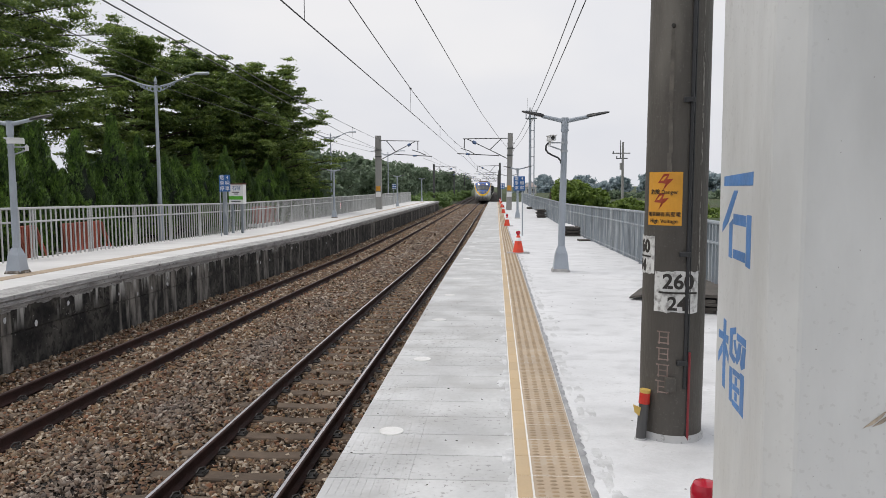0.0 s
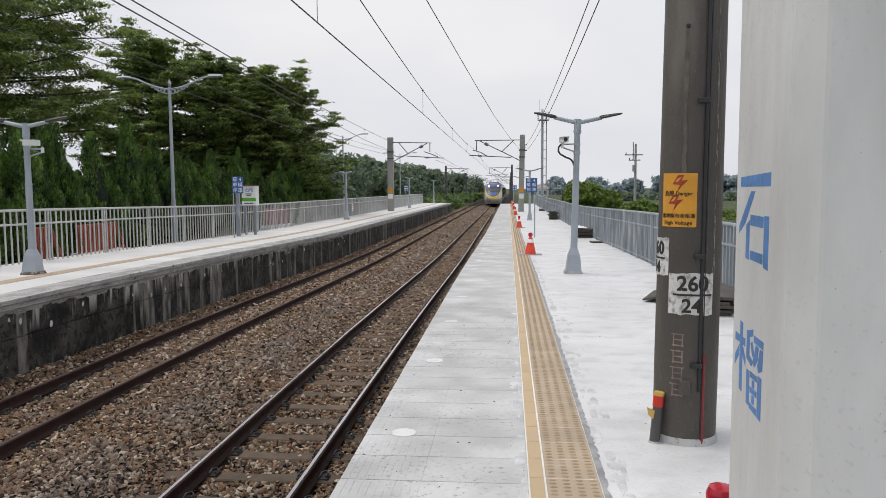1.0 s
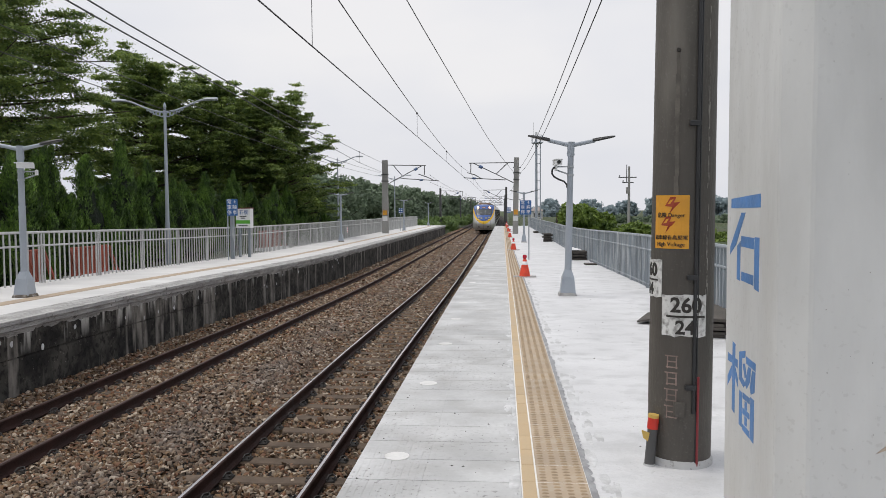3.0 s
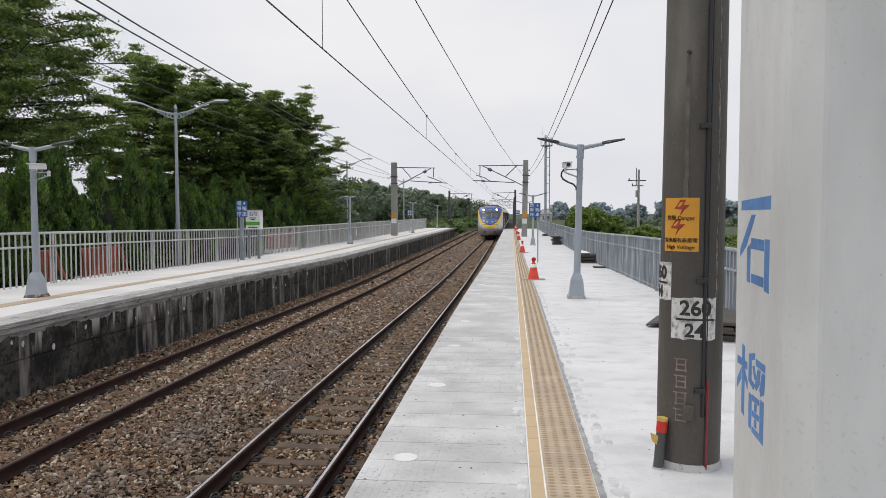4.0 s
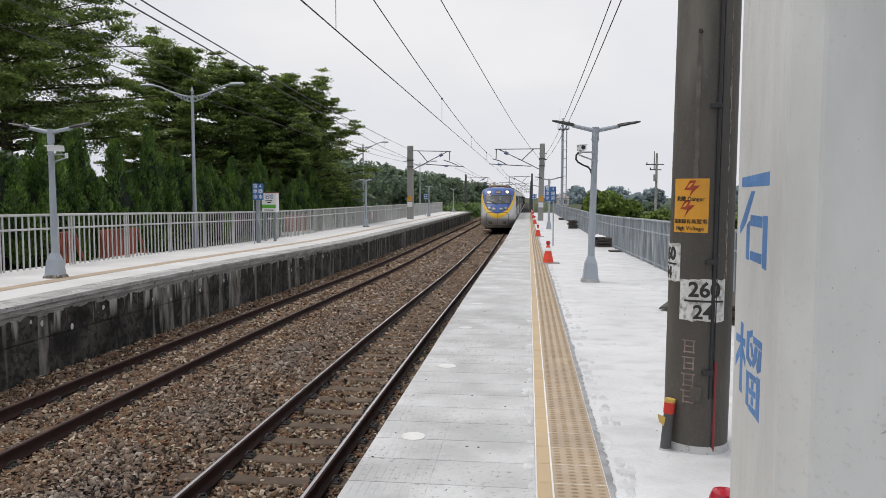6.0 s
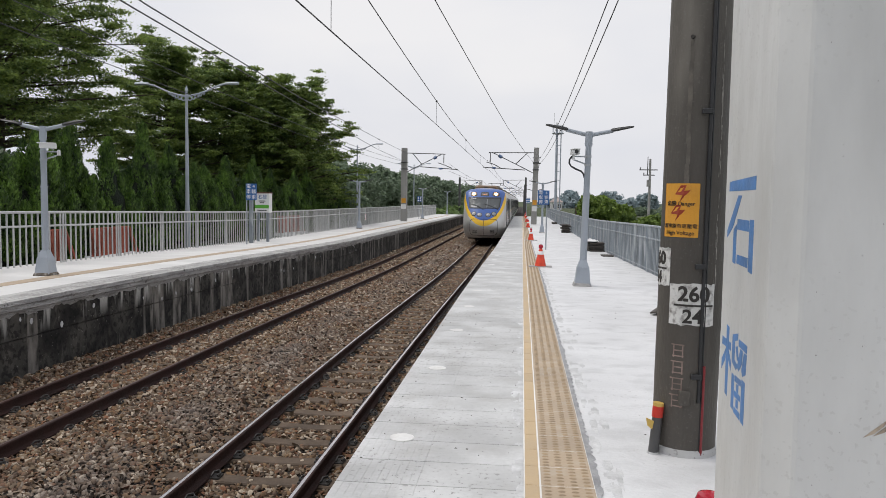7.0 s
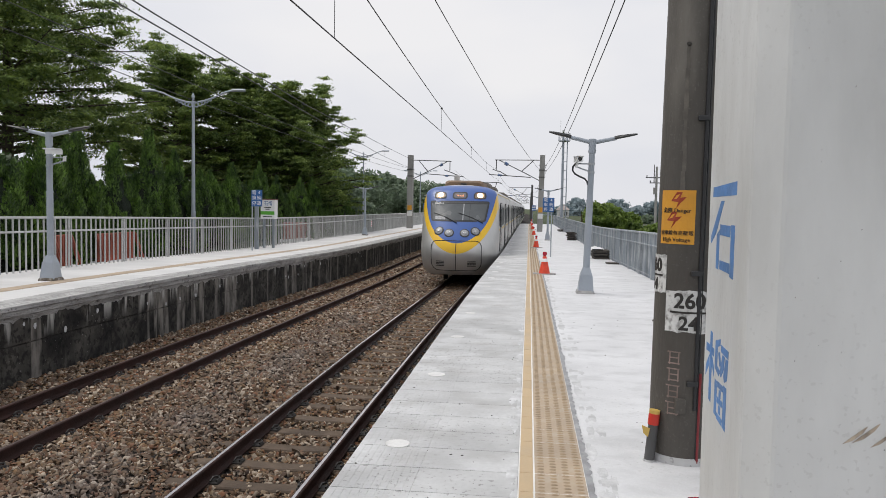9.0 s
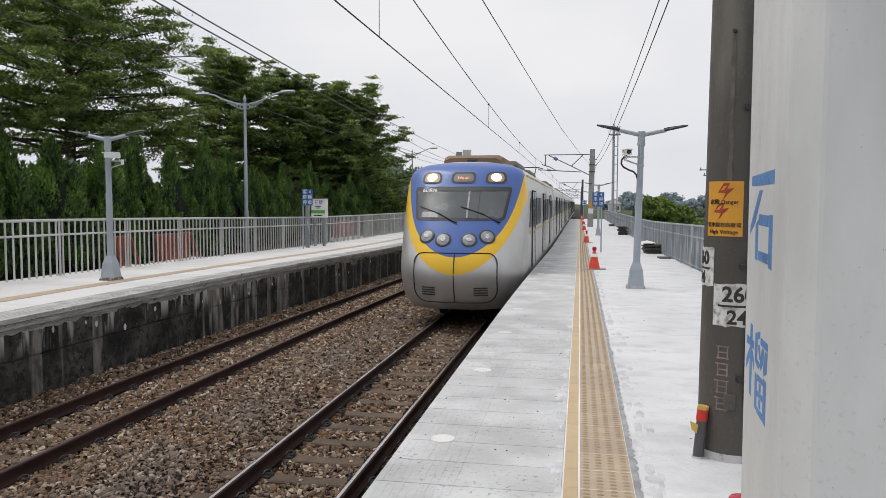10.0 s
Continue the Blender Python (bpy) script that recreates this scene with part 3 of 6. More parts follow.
def build_deck_pieces():
    deck = thing("deck_paving", "pale concrete edge slabs with grooves, tan tactile tiles and white discs", "paving", kind="structure")
    ys = [-9, 10] + [10 + 1.25 * i for i in range(1, 21)] + [60, PLAT_END]
    base = Shape().loft([[(-0.80, y, sink(y) - 0.055), (-0.80, y, sink(y) - 0.008), (0.163, y, sink(y) - 0.008), (0.163, y, sink(y) - 0.055)] for y in ys])
    part("slab_joint", base, M_SLAB_JOINT, deck)
    # one slab: plain inner field, ribbed outer strip
    pitch = 0.375
    s = Shape()
    y0, y1 = 0.003, pitch - 0.003
    s.box(-0.4212, y0, -0.05, 0.168, y1, 0.0, 0.002)
    xr = DECK_EDGE
    ribs = 10
    w = (-0.421 - xr) / ribs
    s.box(xr, y0, -0.07, -0.4214, y1, -0.0016)
    for i in range(ribs):
        s.box(xr + i * w + 0.0013, y0, -0.01, xr + (i + 1) * w - 0.0013, y1, 0.0)
    slab_me = s.mesh("slab", M_SLAB)
    y = -6.0
    while y < PLAT_END - 0.4:
        share("slab", slab_me, deck, pose(0, y, sink(y + 0.19)))
        y += pitch
    # tactile tiles
    bt = Shape().box(0.178, 0.002, -0.02, 0.2585, 0.2945, 0.006, 0.003).mesh("border_tile", M_TILE_B)
    st = Shape()
    st.box(0.2675, 0.002, -0.02, 0.5605, 0.2945, 0.005, 0.003)
    st.cur = 1
    for i in range(4):
        for j in range(6):
            cx, cy = 0.2675 + 0.293 * (i + 0.5) / 4, 0.002 + 0.2925 * (j + 0.5) / 6
            lo = [(cx + 0.023 * math.cos(0.7854 * q), cy + 0.0125 * math.sin(0.7854 * q), 0.0045) for q in range(8)]
            hi = [(cx + 0.014 * math.cos(0.7854 * q), cy + 0.0070 * math.sin(0.7854 * q), 0.0098) for q in range(8)]
            st.add(lo + hi, [tuple(range(8, 16))] + [(q, (q + 1) % 8, 8 + (q + 1) % 8, 8 + q) for q in range(8)])
    st_me = st.mesh("tactile_tile", M_TILE, M_STUD)
    grout = Shape().loft([[(0.171, y, sink(y) - 0.02), (0.171, y, sink(y) + 0.0035), (0.5645, y, sink(y) + 0.0035), (0.5645, y, sink(y) - 0.02)] for y in ys])
    part("grout", grout, M_GROUT, deck)
    y, k = 0.04 - 0.2975 * 20, 0
    while y < PLAT_END - 0.4:
        share("border_tile", bt, deck, pose(0, y, sink(y + 0.15)))
        share("tactile_tile", st_me, deck, pose(0, y, sink(y + 0.15)))
        y += 0.2975
    disc = Shape().lathe([(0.083, -0.003), (0.083, 0.003), (0.078, 0.005)], 28).mesh("disc", M_DISC)
    for k in range(0, 40):
        y = 4.93 - 2.07 + 2.062 * k
        share("disc", disc, deck, pose(-0.632, y, sink(y)))


# ---------------------------------------------------------------- far platform
def build_platform_west():
    ys = [2, 8, 12, 15, 18, 21, 24, 27, 30, 35, 50, 65, PLAT_END + 5]
    wall = Shape()
    x = EDGE_W
    rings = [[(x - 0.10, y, -1.7 + sink(y)), (x - 0.10, y, -0.62 + sink(y)), (x - 0.125, y, -0.62 + sink(y)), (x - 0.125, y, -0.60 + sink(y)), (x - 0.10, y, -0.60 + sink(y)), (x - 0.10, y, -0.19 + sink(y)), (x - 0.6, y, -0.19 + sink(y)), (x - 0.6, y, -1.7 + sink(y))] for y in ys]
    wall.loft(rings)
    solid("platform_wall_west", wall, M_WALL, "old concrete platform wall blackened by algae with pale run-off streaks", kind="structure")
    # wall buttress panels, slightly proud strips
    cop = Shape()
    rng = random.Random(8)
    yy = [2 + 0.06 * i for i in range(int((PLAT_END + 3) / 0.06) + 1)]
    rings = []
    for y in yy:
        k = sink(y)
        j = 0.035 * noise.noise((y * 0.9, 0, 0)) + 0.04 * noise.noise((y * 3.1, 2, 0)) + 0.035 * noise.noise((y * 12, 5, 0)) + 0.02 * noise.noise((y * 29, 9, 0))
        e = 0.008 * noise.noise((y * 7, 3, 3))
        rings.append([(x - 0.6, y, k - 0.17), (x - 0.0985, y, k - 0.245 - j * 1.3), (x - 0.090 + e, y, k - 0.225 - j), (x - 0.062 + e, y, k - 0.175 - j * 0.4), (x - 0.040 + e, y, k - 0.160), (x - 0.034, y, k - 0.082), (x - 0.006, y, k - 0.074), (x, y, k - 0.068), (x, y, k - 0.004), (x - 0.01, y, k), (x - 0.6, y, k)])
    cop.loft(rings)
    solid("platform_coping_west", cop, M_COPING, "rough pale concrete coping with ragged lower edge", kind="structure")
    daub = Shape()
    rng = random.Random(3)
    for _ in range(26):
        y, z, r = rng.uniform(8, 34), rng.uniform(-0.62, -0.30), rng.uniform(0.012, 0.04)
        daub.plate([(r * (0.7 + 0.5 * rng.random()) * math.cos(0.7854 * q), 1.5 * r * (0.7 + 0.5 * rng.random()) * math.sin(0.7854 * q)) for q in range(8)], (x - 0.1005, y, z + sink(y)), (0, 1, 0), (0, 0, 1), (1, 0, 0), 0.004)
    tagged(new("plaster_daub", daub.mesh("plaster_daub", M_CEMENT)), "white plaster daubs spattered on the blackened wall", "plaster", kind="stuff")
    deck = Shape()
    deck.loft([[(x - 0.602, y, sink(y) - 1.2), (x - 0.602, y, sink(y) + 0.001), (FENCE_W - 0.3, y, sink(y) + 0.001), (FENCE_W - 0.3, y, sink(y) - 1.2)] for y in ys])
    solid("platform_west", deck, M_DECK_W, "pale concrete railway platform deck", kind="structure")
    tac = Shape()
    yy = [2 + 1.0 * i for i in range(int(PLAT_END))]
    tac.loft([[(x - 1.40, y, sink(y) - 0.01), (x - 1.40, y, sink(y) + 0.008), (x - 1.74, y, sink(y) + 0.008), (x - 1.74, y, sink(y) - 0.01)] for y in yy])
    solid("tactile_strip_west", tac, M_TILE, "tan tactile paving strip along the platform", kind="structure")
    lin = Shape()
    yy = [2 + 0.5 * i for i in range(int(PLAT_END * 2))]
    # ribbed edge lines
    for dx in (0.12, 0.22, 0.32):
        lin.loft([[(x - dx, y, sink(y) - 0.005), (x - dx, y, sink(y) + 0.003), (x - dx - 0.012, y, sink(y) + 0.003), (x - dx - 0.012, y, sink(y) - 0.005)] for y in yy])
    solid("edge_groove_west", lin, M_SLAB_JOINT, "grey grooves along the platform edge", kind="structure")


# ---------------------------------------------------------------- fences
def build_fence(name, label, xf, zf, y0, y1, height, pitch, near, steel, slim=False):
    fe = thing(name, label, "fence")
    ys = [y0 + i * 3.0 for i in range(int((y1 - y0) / 3))] + [y1]
    top, mid, bot = Shape(), Shape(), Shape()
    for s, h, r in ((top, height, 0.030), (mid, height * 0.74, 0.024), (bot, 0.09, 0.02)):
        s.path([(xf(a), a, zf(a) + h) for a in ys], r, 8)
    part("top_rail", top, steel, fe, smooth=True)
    part("mid_rail", mid, steel, fe, smooth=True)
    if not slim:
        part("bottom_rail", bot, steel, fe, smooth=True)
    pk = Shape().tube((0, 0, -0.01), (0, 0, height - 0.02), 0.0205, 0.0205, 8, False) if slim else Shape().box(-0.019, -0.025, 0.02, 0.019, 0.025, height - 0.02)
    pk = pk.mesh("picket", steel, smooth=slim)
    rest = Shape()
    n = int((y1 - y0) / pitch)
    for i in range(n):
        y = y0 + i * pitch
        if i < near:
            share("picket", pk, fe, pose(xf(y), y, zf(y)))
        else:
            x, z = xf(y), zf(y)
            q = 0.018 if slim else 0.025
            rest.box(x - 0.018, y - q, z + 0.02, x + 0.018, y + q, z + height - 0.02)
    if rest.v:
        part("far_picket", rest, steel, fe, kind="stuff")
    post = Shape().tube((0, 0, -0.3), (0, 0, height - 0.01), 0.026, 0.026, 10).mesh("post", steel, smooth=True) if slim else Shape().box(-0.03, -0.03, -0.3, 0.03, 0.03, height - 0.01, 0.004).mesh("post", steel)
    y = y0
    while y <= y1:
        share("post", post, fe, pose(xf(y), y + pitch * 0.5, zf(y)))
        y += pitch * 12 if slim else 2.0
    return fe


def build_deck_litter():
    """Grit and crumbs on the deck, and smears of cement beside the tactile strip."""
    rng = random.Random(17)
    s = Shape()
    for i in range(230):
        if i < 110:
            x, y = rng.uniform(0.75, 3.0), 3.4 + 16 * rng.random() ** 1.4
        else:
            x, y = rng.uniform(-0.85, 0.15), 3.4 + 8 * rng.random() ** 1.5
        r = 0.002 + 0.006 * rng.random() ** 3
        z = sink(y)
        a = rng.uniform(0, 6.28)
        pts = [(x + r * (1.0 + 0.8 * rng.random()) * math.cos(a + q), y + r * 0.8 * math.sin(a + q), z) for q in (0, 1.57, 3.14, 4.71)]
        s.add(pts + [(x, y, z + r * 0.9)], [(0, 1, 4), (1, 2, 4), (2, 3, 4), (3, 0, 4)])
    tagged(new("deck_grit", s.mesh("deck_grit", M_DARKWOOD)), "dark grit and crumbs scattered on the platform", "grit", kind="stuff")
    c = Shape()

    def smear(x, y, ax, ay, lift, k0):
        n = 22
        ring = []
        for q in range(n):
            t = 6.28319 * q / n
            k = 1 + 0.55 * noise.noise((k0 * 3.1, math.cos(t) * 1.6, math.sin(t) * 1.6)) + 0.3 * noise.noise((k0 * 1.7, math.cos(t) * 5, math.sin(t) * 5))
            ring.append((x + ax * k * math.cos(t), y + ay * k * math.sin(t)))
        z = sink(y)
        lo = [(px, py, z + lift * 0.3) for px, py in ring]
        hi = [(x + (px - x) * 0.86, y + (py - y) * 0.86, z + lift) for px, py in ring]
        c.add(lo + hi, [tuple(range(n, 2 * n))] + [(q, (q + 1) % n, n + (q + 1) % n, n + q) for q in range(n)])
    for i in range(120):
        y = 3.3 + 15 * rng.random() ** 1.6
        smear(0.625 + 0.05 * rng.random() + 0.12 * rng.random() ** 4, y, rng.uniform(0.008, 0.04), rng.uniform(0.03, 0.17), 0.0016 + 0.0012 * rng.random(), i)
    for i in range(80):
        y = 3.3 + 11 * rng.random() ** 1.6
        smear(0.160 - 0.06 * rng.random() ** 2, y, rng.uniform(0.006, 0.035), rng.uniform(0.03, 0.14), 0.0012 + 0.001 * rng.random(), 200 + i)
    tagged(new("cement_smear", c.mesh("cement_smear", M_CEMENT)), "pale trowelled cement smears beside the tactile paving", "cement", kind="stuff")


# ---------------------------------------------------------------- pillar and the near pole
def build_pillar():
    x0, y0, y1, w, b = 0.727, 1.962, 2.436, 0.46, 0.058
    col = thing("pillar", "white-painted square pillar with blue stencilled station name", "pillar", kind="structure")
    s = Shape()
    c = 0.018
    ring = lambda z: [(x0 + b + 0.006, y0, z), (x0 + w - b, y0, z), (x0 + w, y0 + b, z), (x0 + w, y1 - c, z), (x0 + w - c, y1, z), (x0 + c, y1, z), (x0, y1 - c, z), (x0, y0 + b + 0.006, z), (x0 + 0.003, y0 + b - 0.003, z), (x0 + b - 0.003, y0 + 0.003, z)]
    s.loft([ring(-0.02), ring(4.2)])
    pits = Shape()
    rngp = random.Random(9)
    for _ in range(26):
        r, px, pz = rngp.uniform(0.0005, 0.0016), x0 + b + 0.02 + 0.34 * rngp.random(), rngp.uniform(0.9, 2.2)
        pits.plate([(r * (0.6 + 0.7 * rngp.random()) * math.cos(1.0472 * q), r * (0.8 + 1.2 * rngp.random()) * math.sin(1.0472 * q)) for q in range(6)], (px, y0 - 0.0002, pz), (1, 0, 0), (0, 0, 1), (0, -1, 0), 0.0006)
    part("paint_pit", pits, mat("grey_paint_pit", (0.44, 0.43, 0.41), 0.9, var=0.4), col, kind="stuff")
    part("shaft", s, M_PILLAR, col)
    # strokes in a unit square: a runs along the reading direction, b downward
    shi = [[(0.05, 0.04), (0.98, 0.0), (0.98, 0.145), (0.05, 0.15)],
           [(0.40, 0.20), (0.53, 0.20), (0.24, 0.56), (0.03, 0.69), (0.03, 0.60)],
           [(0.40, 0.46), (0.80, 0.47), (0.80, 0.59), (0.40, 0.58)],
           [(0.27, 0.58), (0.38, 0.52), (0.38, 0.97), (0.27, 0.96)],
           [(0.82, 0.46), (0.96, 0.46), (0.96, 1.03), (0.82, 1.01)],
           [(0.42, 0.86), (0.80, 0.87), (0.80, 0.98), (0.42, 0.96)]]
    liu = [[(0.19, 0.0), (0.29, 0.02), (0.29, 0.86), (0.19, 0.84)],
           [(0.02, 0.17), (0.18, 0.18), (0.18, 0.27), (0.02, 0.27)],
           [(0.30, 0.19), (0.38, 0.19), (0.38, 0.29), (0.30, 0.28)],
           [(0.17, 0.30), (0.17, 0.43), (0.02, 0.58), (0.02, 0.46)],
           [(0.30, 0.30), (0.40, 0.42), (0.40, 0.52), (0.30, 0.42)],
           [(0.43, 0.08), (0.64, 0.03), (0.64, 0.11), (0.53, 0.14), (0.53, 0.36), (0.66, 0.40), (0.60, 0.47), (0.43, 0.40)],
           [(0.56, 0.20), (0.63, 0.18), (0.69, 0.33), (0.63, 0.35)],
           [(0.67, 0.09), (0.97, 0.11), (0.97, 0.20), (0.67, 0.17)],
           [(0.74, 0.19), (0.83, 0.20), (0.80, 0.36), (0.70, 0.46), (0.64, 0.42)],
           [(0.87, 0.21), (0.97, 0.21), (0.95, 0.44), (0.84, 0.49), (0.80, 0.42)],
           [(0.45, 0.53), (0.55, 0.54), (0.55, 0.95), (0.45, 0.94)],
           [(0.57, 0.53), (0.80, 0.54), (0.80, 0.61), (0.57, 0.60)],
           [(0.82, 0.52), (0.94, 0.53), (0.94, 1.02), (0.82, 1.0)],
           [(0.64, 0.615), (0.72, 0.615), (0.72, 0.708), (0.64, 0.708)],
           [(0.64, 0.795), (0.72, 0.795), (0.72, 0.895), (0.64, 0.892)],
           [(0.57, 0.71), (0.80, 0.72), (0.80, 0.79), (0.57, 0.78)],
           [(0.57, 0.90), (0.80, 0.92), (0.80, 1.0), (0.57, 0.97)]]
    for name, strokes, y_far, width, z_top, h in (("stencil_character", shi, 2.395, 0.262, 1.652, 0.248), ("stencil_character", liu, 2.40, 0.25, 1.232, 0.238)):
        st = Shape()
        for poly in strokes:
            st.plate(poly, (x0 + 0.0015, y_far, z_top), (0, -width, 0), (0, 0, -h), (-1, 0, 0), 0.0022)
        part(name, st, M_BLUE_STENCIL, col, "blue stencil-painted character")
    rub = Shape()
    for dx, dz, l in ((0.0, 0.0, 0.055), (0.022, 0.004, 0.06), (0.062, -0.005, 0.05)):
        rub.plate([(0, 0), (l * 0.35, l * 0.30), (l * 0.9, l * 0.75), (l, l * 0.80), (l * 0.8, l * 0.5), (l * 0.4, l * 0.16)], (x0 + 0.212 + dx, y0 - 0.0005, 1.035 + dz), (1, 0, 0), (0, 0, 1), (0, -1, 0), 0.0012)
    part("scuff", rub, mat("brown_scuff", (0.48, 0.40, 0.31), 0.8, var=0.5, big=50, fine=200), col)


def digits(parent, string, height, cx, cz, pole_r, ang0, material, bold=0.0):
    """Stencilled figures bent round the pole."""
    me = text_shape(string, height, 0.003, bold)
    me.materials.clear()
    me.materials.append(material)
    for v in me.vertices:
        a = ang0 + v.co.x / pole_r
        r = pole_r + 0.004 + v.co.z
        v.co = (r * math.sin(a), -r * math.cos(a), cz + v.co.y)
    ob = new("lettering", me)
    ob.parent = parent
    return ob


def bent_plate(a0, a1, z0, z1, r, thick=0.003, n=10, ragged=0.0, seed=0):
    s = Shape()
    rng = random.Random(seed)
    rings = []
    for i in range(n + 1):
        a = a0 + (a1 - a0) * i / n
        d0, d1 = ragged * rng.random(), ragged * rng.random()
        rings.append([((r + k) * math.sin(a), -(r + k) * math.cos(a), z) for k, z in ((0, z0 + d0), (thick, z0 + d0), (thick, z1 - d1), (0, z1 - d1))])
    s.loft(rings)
    return s


M_RUN = mat("pale_runoff", (0.135, 0.122, 0.105), 0.8, var=0.35, big=14, fine=90)
M_CHALK = mat("chalky_scratch", (0.30, 0.285, 0.26), 0.9, var=0.5, big=30, fine=120)
M_TAPE = mat("yellow_tape", (0.62, 0.42, 0.10), 0.5, var=0.2, big=8)


def build_near_pole():
    R = 0.195
    po = thing("catenary_pole", "dark weathered round concrete pole with warning plate and number plates", "pole", at=(1.197, 4.99, 0))
    po.matrix_basis = pose(1.197, 4.99, 0, 0, 0.45, 0)
    s = Shape().lathe([(R, -0.3), (R, 0.02), (0.1965, 0.5), (0.188, 2.5), (0.178, 4.5), (0.16, 8.0)], 40)
    part("shaft", s, M_POLE, po, smooth=True)
    part("collar", Shape().lathe([(R + 0.012, -0.05), (R + 0.012, 0.03), (R + 0.002, 0.045)], 36), M_SLAB, po, "pale mortar collar", smooth=True)
    view = math.atan2(-1.14, 4.82)          # the side that faces the viewer
    # conduit and cables down the front
    c = Shape()
    a = view + 0.42
    for k, (da, r) in enumerate(((0.0, 0.012), (0.10, 0.006))):
        x, y = (0.19 + r * 0.7) * math.sin(a + da), -(0.19 + r * 0.7) * math.cos(a + da)
        c.tube((x, y, 0.0 if k else 0.35), (x * 0.97, y * 0.97, 4.5), r, r, 10)
    part("conduit", c, M_BLACK, po, "black cable conduit", smooth=True)
    for z in (0.50, 1.18, 2.12, 3.1):
        x, y = 0.20 * math.sin(a - 0.1), -0.20 * math.cos(a - 0.1)
        part("cable_clamp", Shape().box(x - 0.035, y - 0.02, z, x + 0.03, y + 0.03, z + 0.03, 0.004), M_BLACK, po)
    # thin red tube stands in for a flat faded paint stripe
    rw = Shape()
    x, y = 0.2 * math.sin(a + 0.14), -0.2 * math.cos(a + 0.14)
    rw.tube((x, y, 0.02), (x, y, 0.58), 0.009, 0.009, 6)
    part("red_stripe", rw, M_RED_DARK, po, "faded red paint stripe")
    bx = Shape()
    x, y = 0.2 * math.sin(a - 0.45), -0.2 * math.cos(a - 0.45)
    bx.box(x - 0.03, y - 0.02, 0.33, x + 0.035, y + 0.03, 0.42, 0.004)
    part("junction_box", bx, M_POLE, po)
    # bolt with a pale run below it, and chalky scratches
    ab = view - 0.22
    part("bolt", Shape().tube((0.18 * math.sin(ab), -0.18 * math.cos(ab), 2.58), (0.203 * math.sin(ab), -0.203 * math.cos(ab), 2.58), 0.014, 0.012, 8), M_PRINT, po)
    run = Shape()
    rngs = random.Random(41)
    for k in range(14):
        z1 = 2.56 - 0.062 * k
        q = bent_plate(ab - 0.05 - 0.05 * rngs.random(), ab + 0.03 + 0.05 * rngs.random(), z1 - 0.062, z1, 0.1885 + 0.0040 * (k / 14), 0.0012, 3)
        run.add(q.v, q.f)
    part("mineral_run", run, M_RUN, po, "pale mineral run-off stain")
    chalk = Shape()
    for k in range(46):
        z1, aa = rngs.uniform(1.0, 3.0), view + 0.80 + 0.05 * rngs.random() + 0.02 * math.sin(k)
        rr = 0.1965 - 0.0042 * (z1 - 0.5)
        q = bent_plate(aa, aa + rngs.uniform(0.008, 0.03), z1, z1 + rngs.uniform(0.02, 0.10), rr, 0.0012, 2)
        chalk.add(q.v, q.f)
    part("chalk_scratch", chalk, M_CHALK, po, kind="stuff")
    # warning plate
    w0, w1 = view - 1.0, view + 0.19
    pl = bent_plate(w0, w1, 1.37, 1.70, 0.192)
    part("warning_plate", pl, M_YELLOW, po, "yellow high-voltage warning plate")
    zig = Shape()
    for ox, oz in ((0.012, 1.638), (-0.014, 1.519)):
        pts = [(-0.008, 0.048), (0.020, 0.048), (0.009, 0.016), (0.040, 0.020), (-0.012, -0.048), (0.002, -0.010), (-0.038, -0.005)]
        a_mid = (w0 + w1) / 2
        poly = [(a_mid + (px * 1.25 + ox) / 0.195, oz + pz * 1.05) for px, pz in pts]
        lo = [(0.1955 * math.sin(t), -0.1955 * math.cos(t), z) for t, z in poly]
        hi = [(0.1972 * math.sin(t), -0.1972 * math.cos(t), z) for t, z in poly]
        n = len(poly)
        zig.add(lo + hi, [tuple(range(n, 2 * n))] + [(i, (i + 1) % n, n + (i + 1) % n, n + i) for i in range(n)])
    part("lightning_bolt", zig, M_BOLT_RED, po)
    am = (w0 + w1) / 2
    digits(po, "危險 Danger", 0.034, 0, 1.575, 0.192, am, M_PRINT, 0.0002)
    digits(po, "電車線有高壓電", 0.031, 0, 1.437, 0.192, am, M_PRINT)
    digits(po, "High Voltage", 0.035, 0, 1.396, 0.192, am, M_PRINT, 0.0002)
    # number patches
    part("number_plate", bent_plate(view - 0.62, view + 0.82, 0.822, 1.092, 0.1945, ragged=0.012, seed=5), M_PLATE, po, "chipped white painted patch with black figures")
    digits(po, "260", 0.128, 0, 1.018, 0.1945, view + 0.15, M_PRINT, 0.0035)
    digits(po, "24", 0.118, 0, 0.880, 0.1945, view + 0.12, M_PRINT, 0.003)
    part("rule", bent_plate(view - 0.46, view + 0.76, 0.946, 0.958, 0.1985, 0.002), M_PRINT, po)
    part("number_plate", bent_plate(view - 1.75, view - 0.66, 1.055, 1.305, 0.1935, ragged=0.012, seed=6), M_PLATE, po, "chipped white painted patch with black figures")
    digits(po, "260", 0.11, 0, 1.230, 0.1935, view - 1.28, M_PRINT, 0.0045)
    digits(po, "24", 0.10, 0, 1.110, 0.1935, view - 1.30, M_PRINT, 0.0045)
    part("rule", bent_plate(view - 1.6, view - 0.80, 1.165, 1.176, 0.1975, 0.002), M_PRINT, po)
    # worn lettering, unreadable
    worn = Shape()
    rng = random.Random(12)
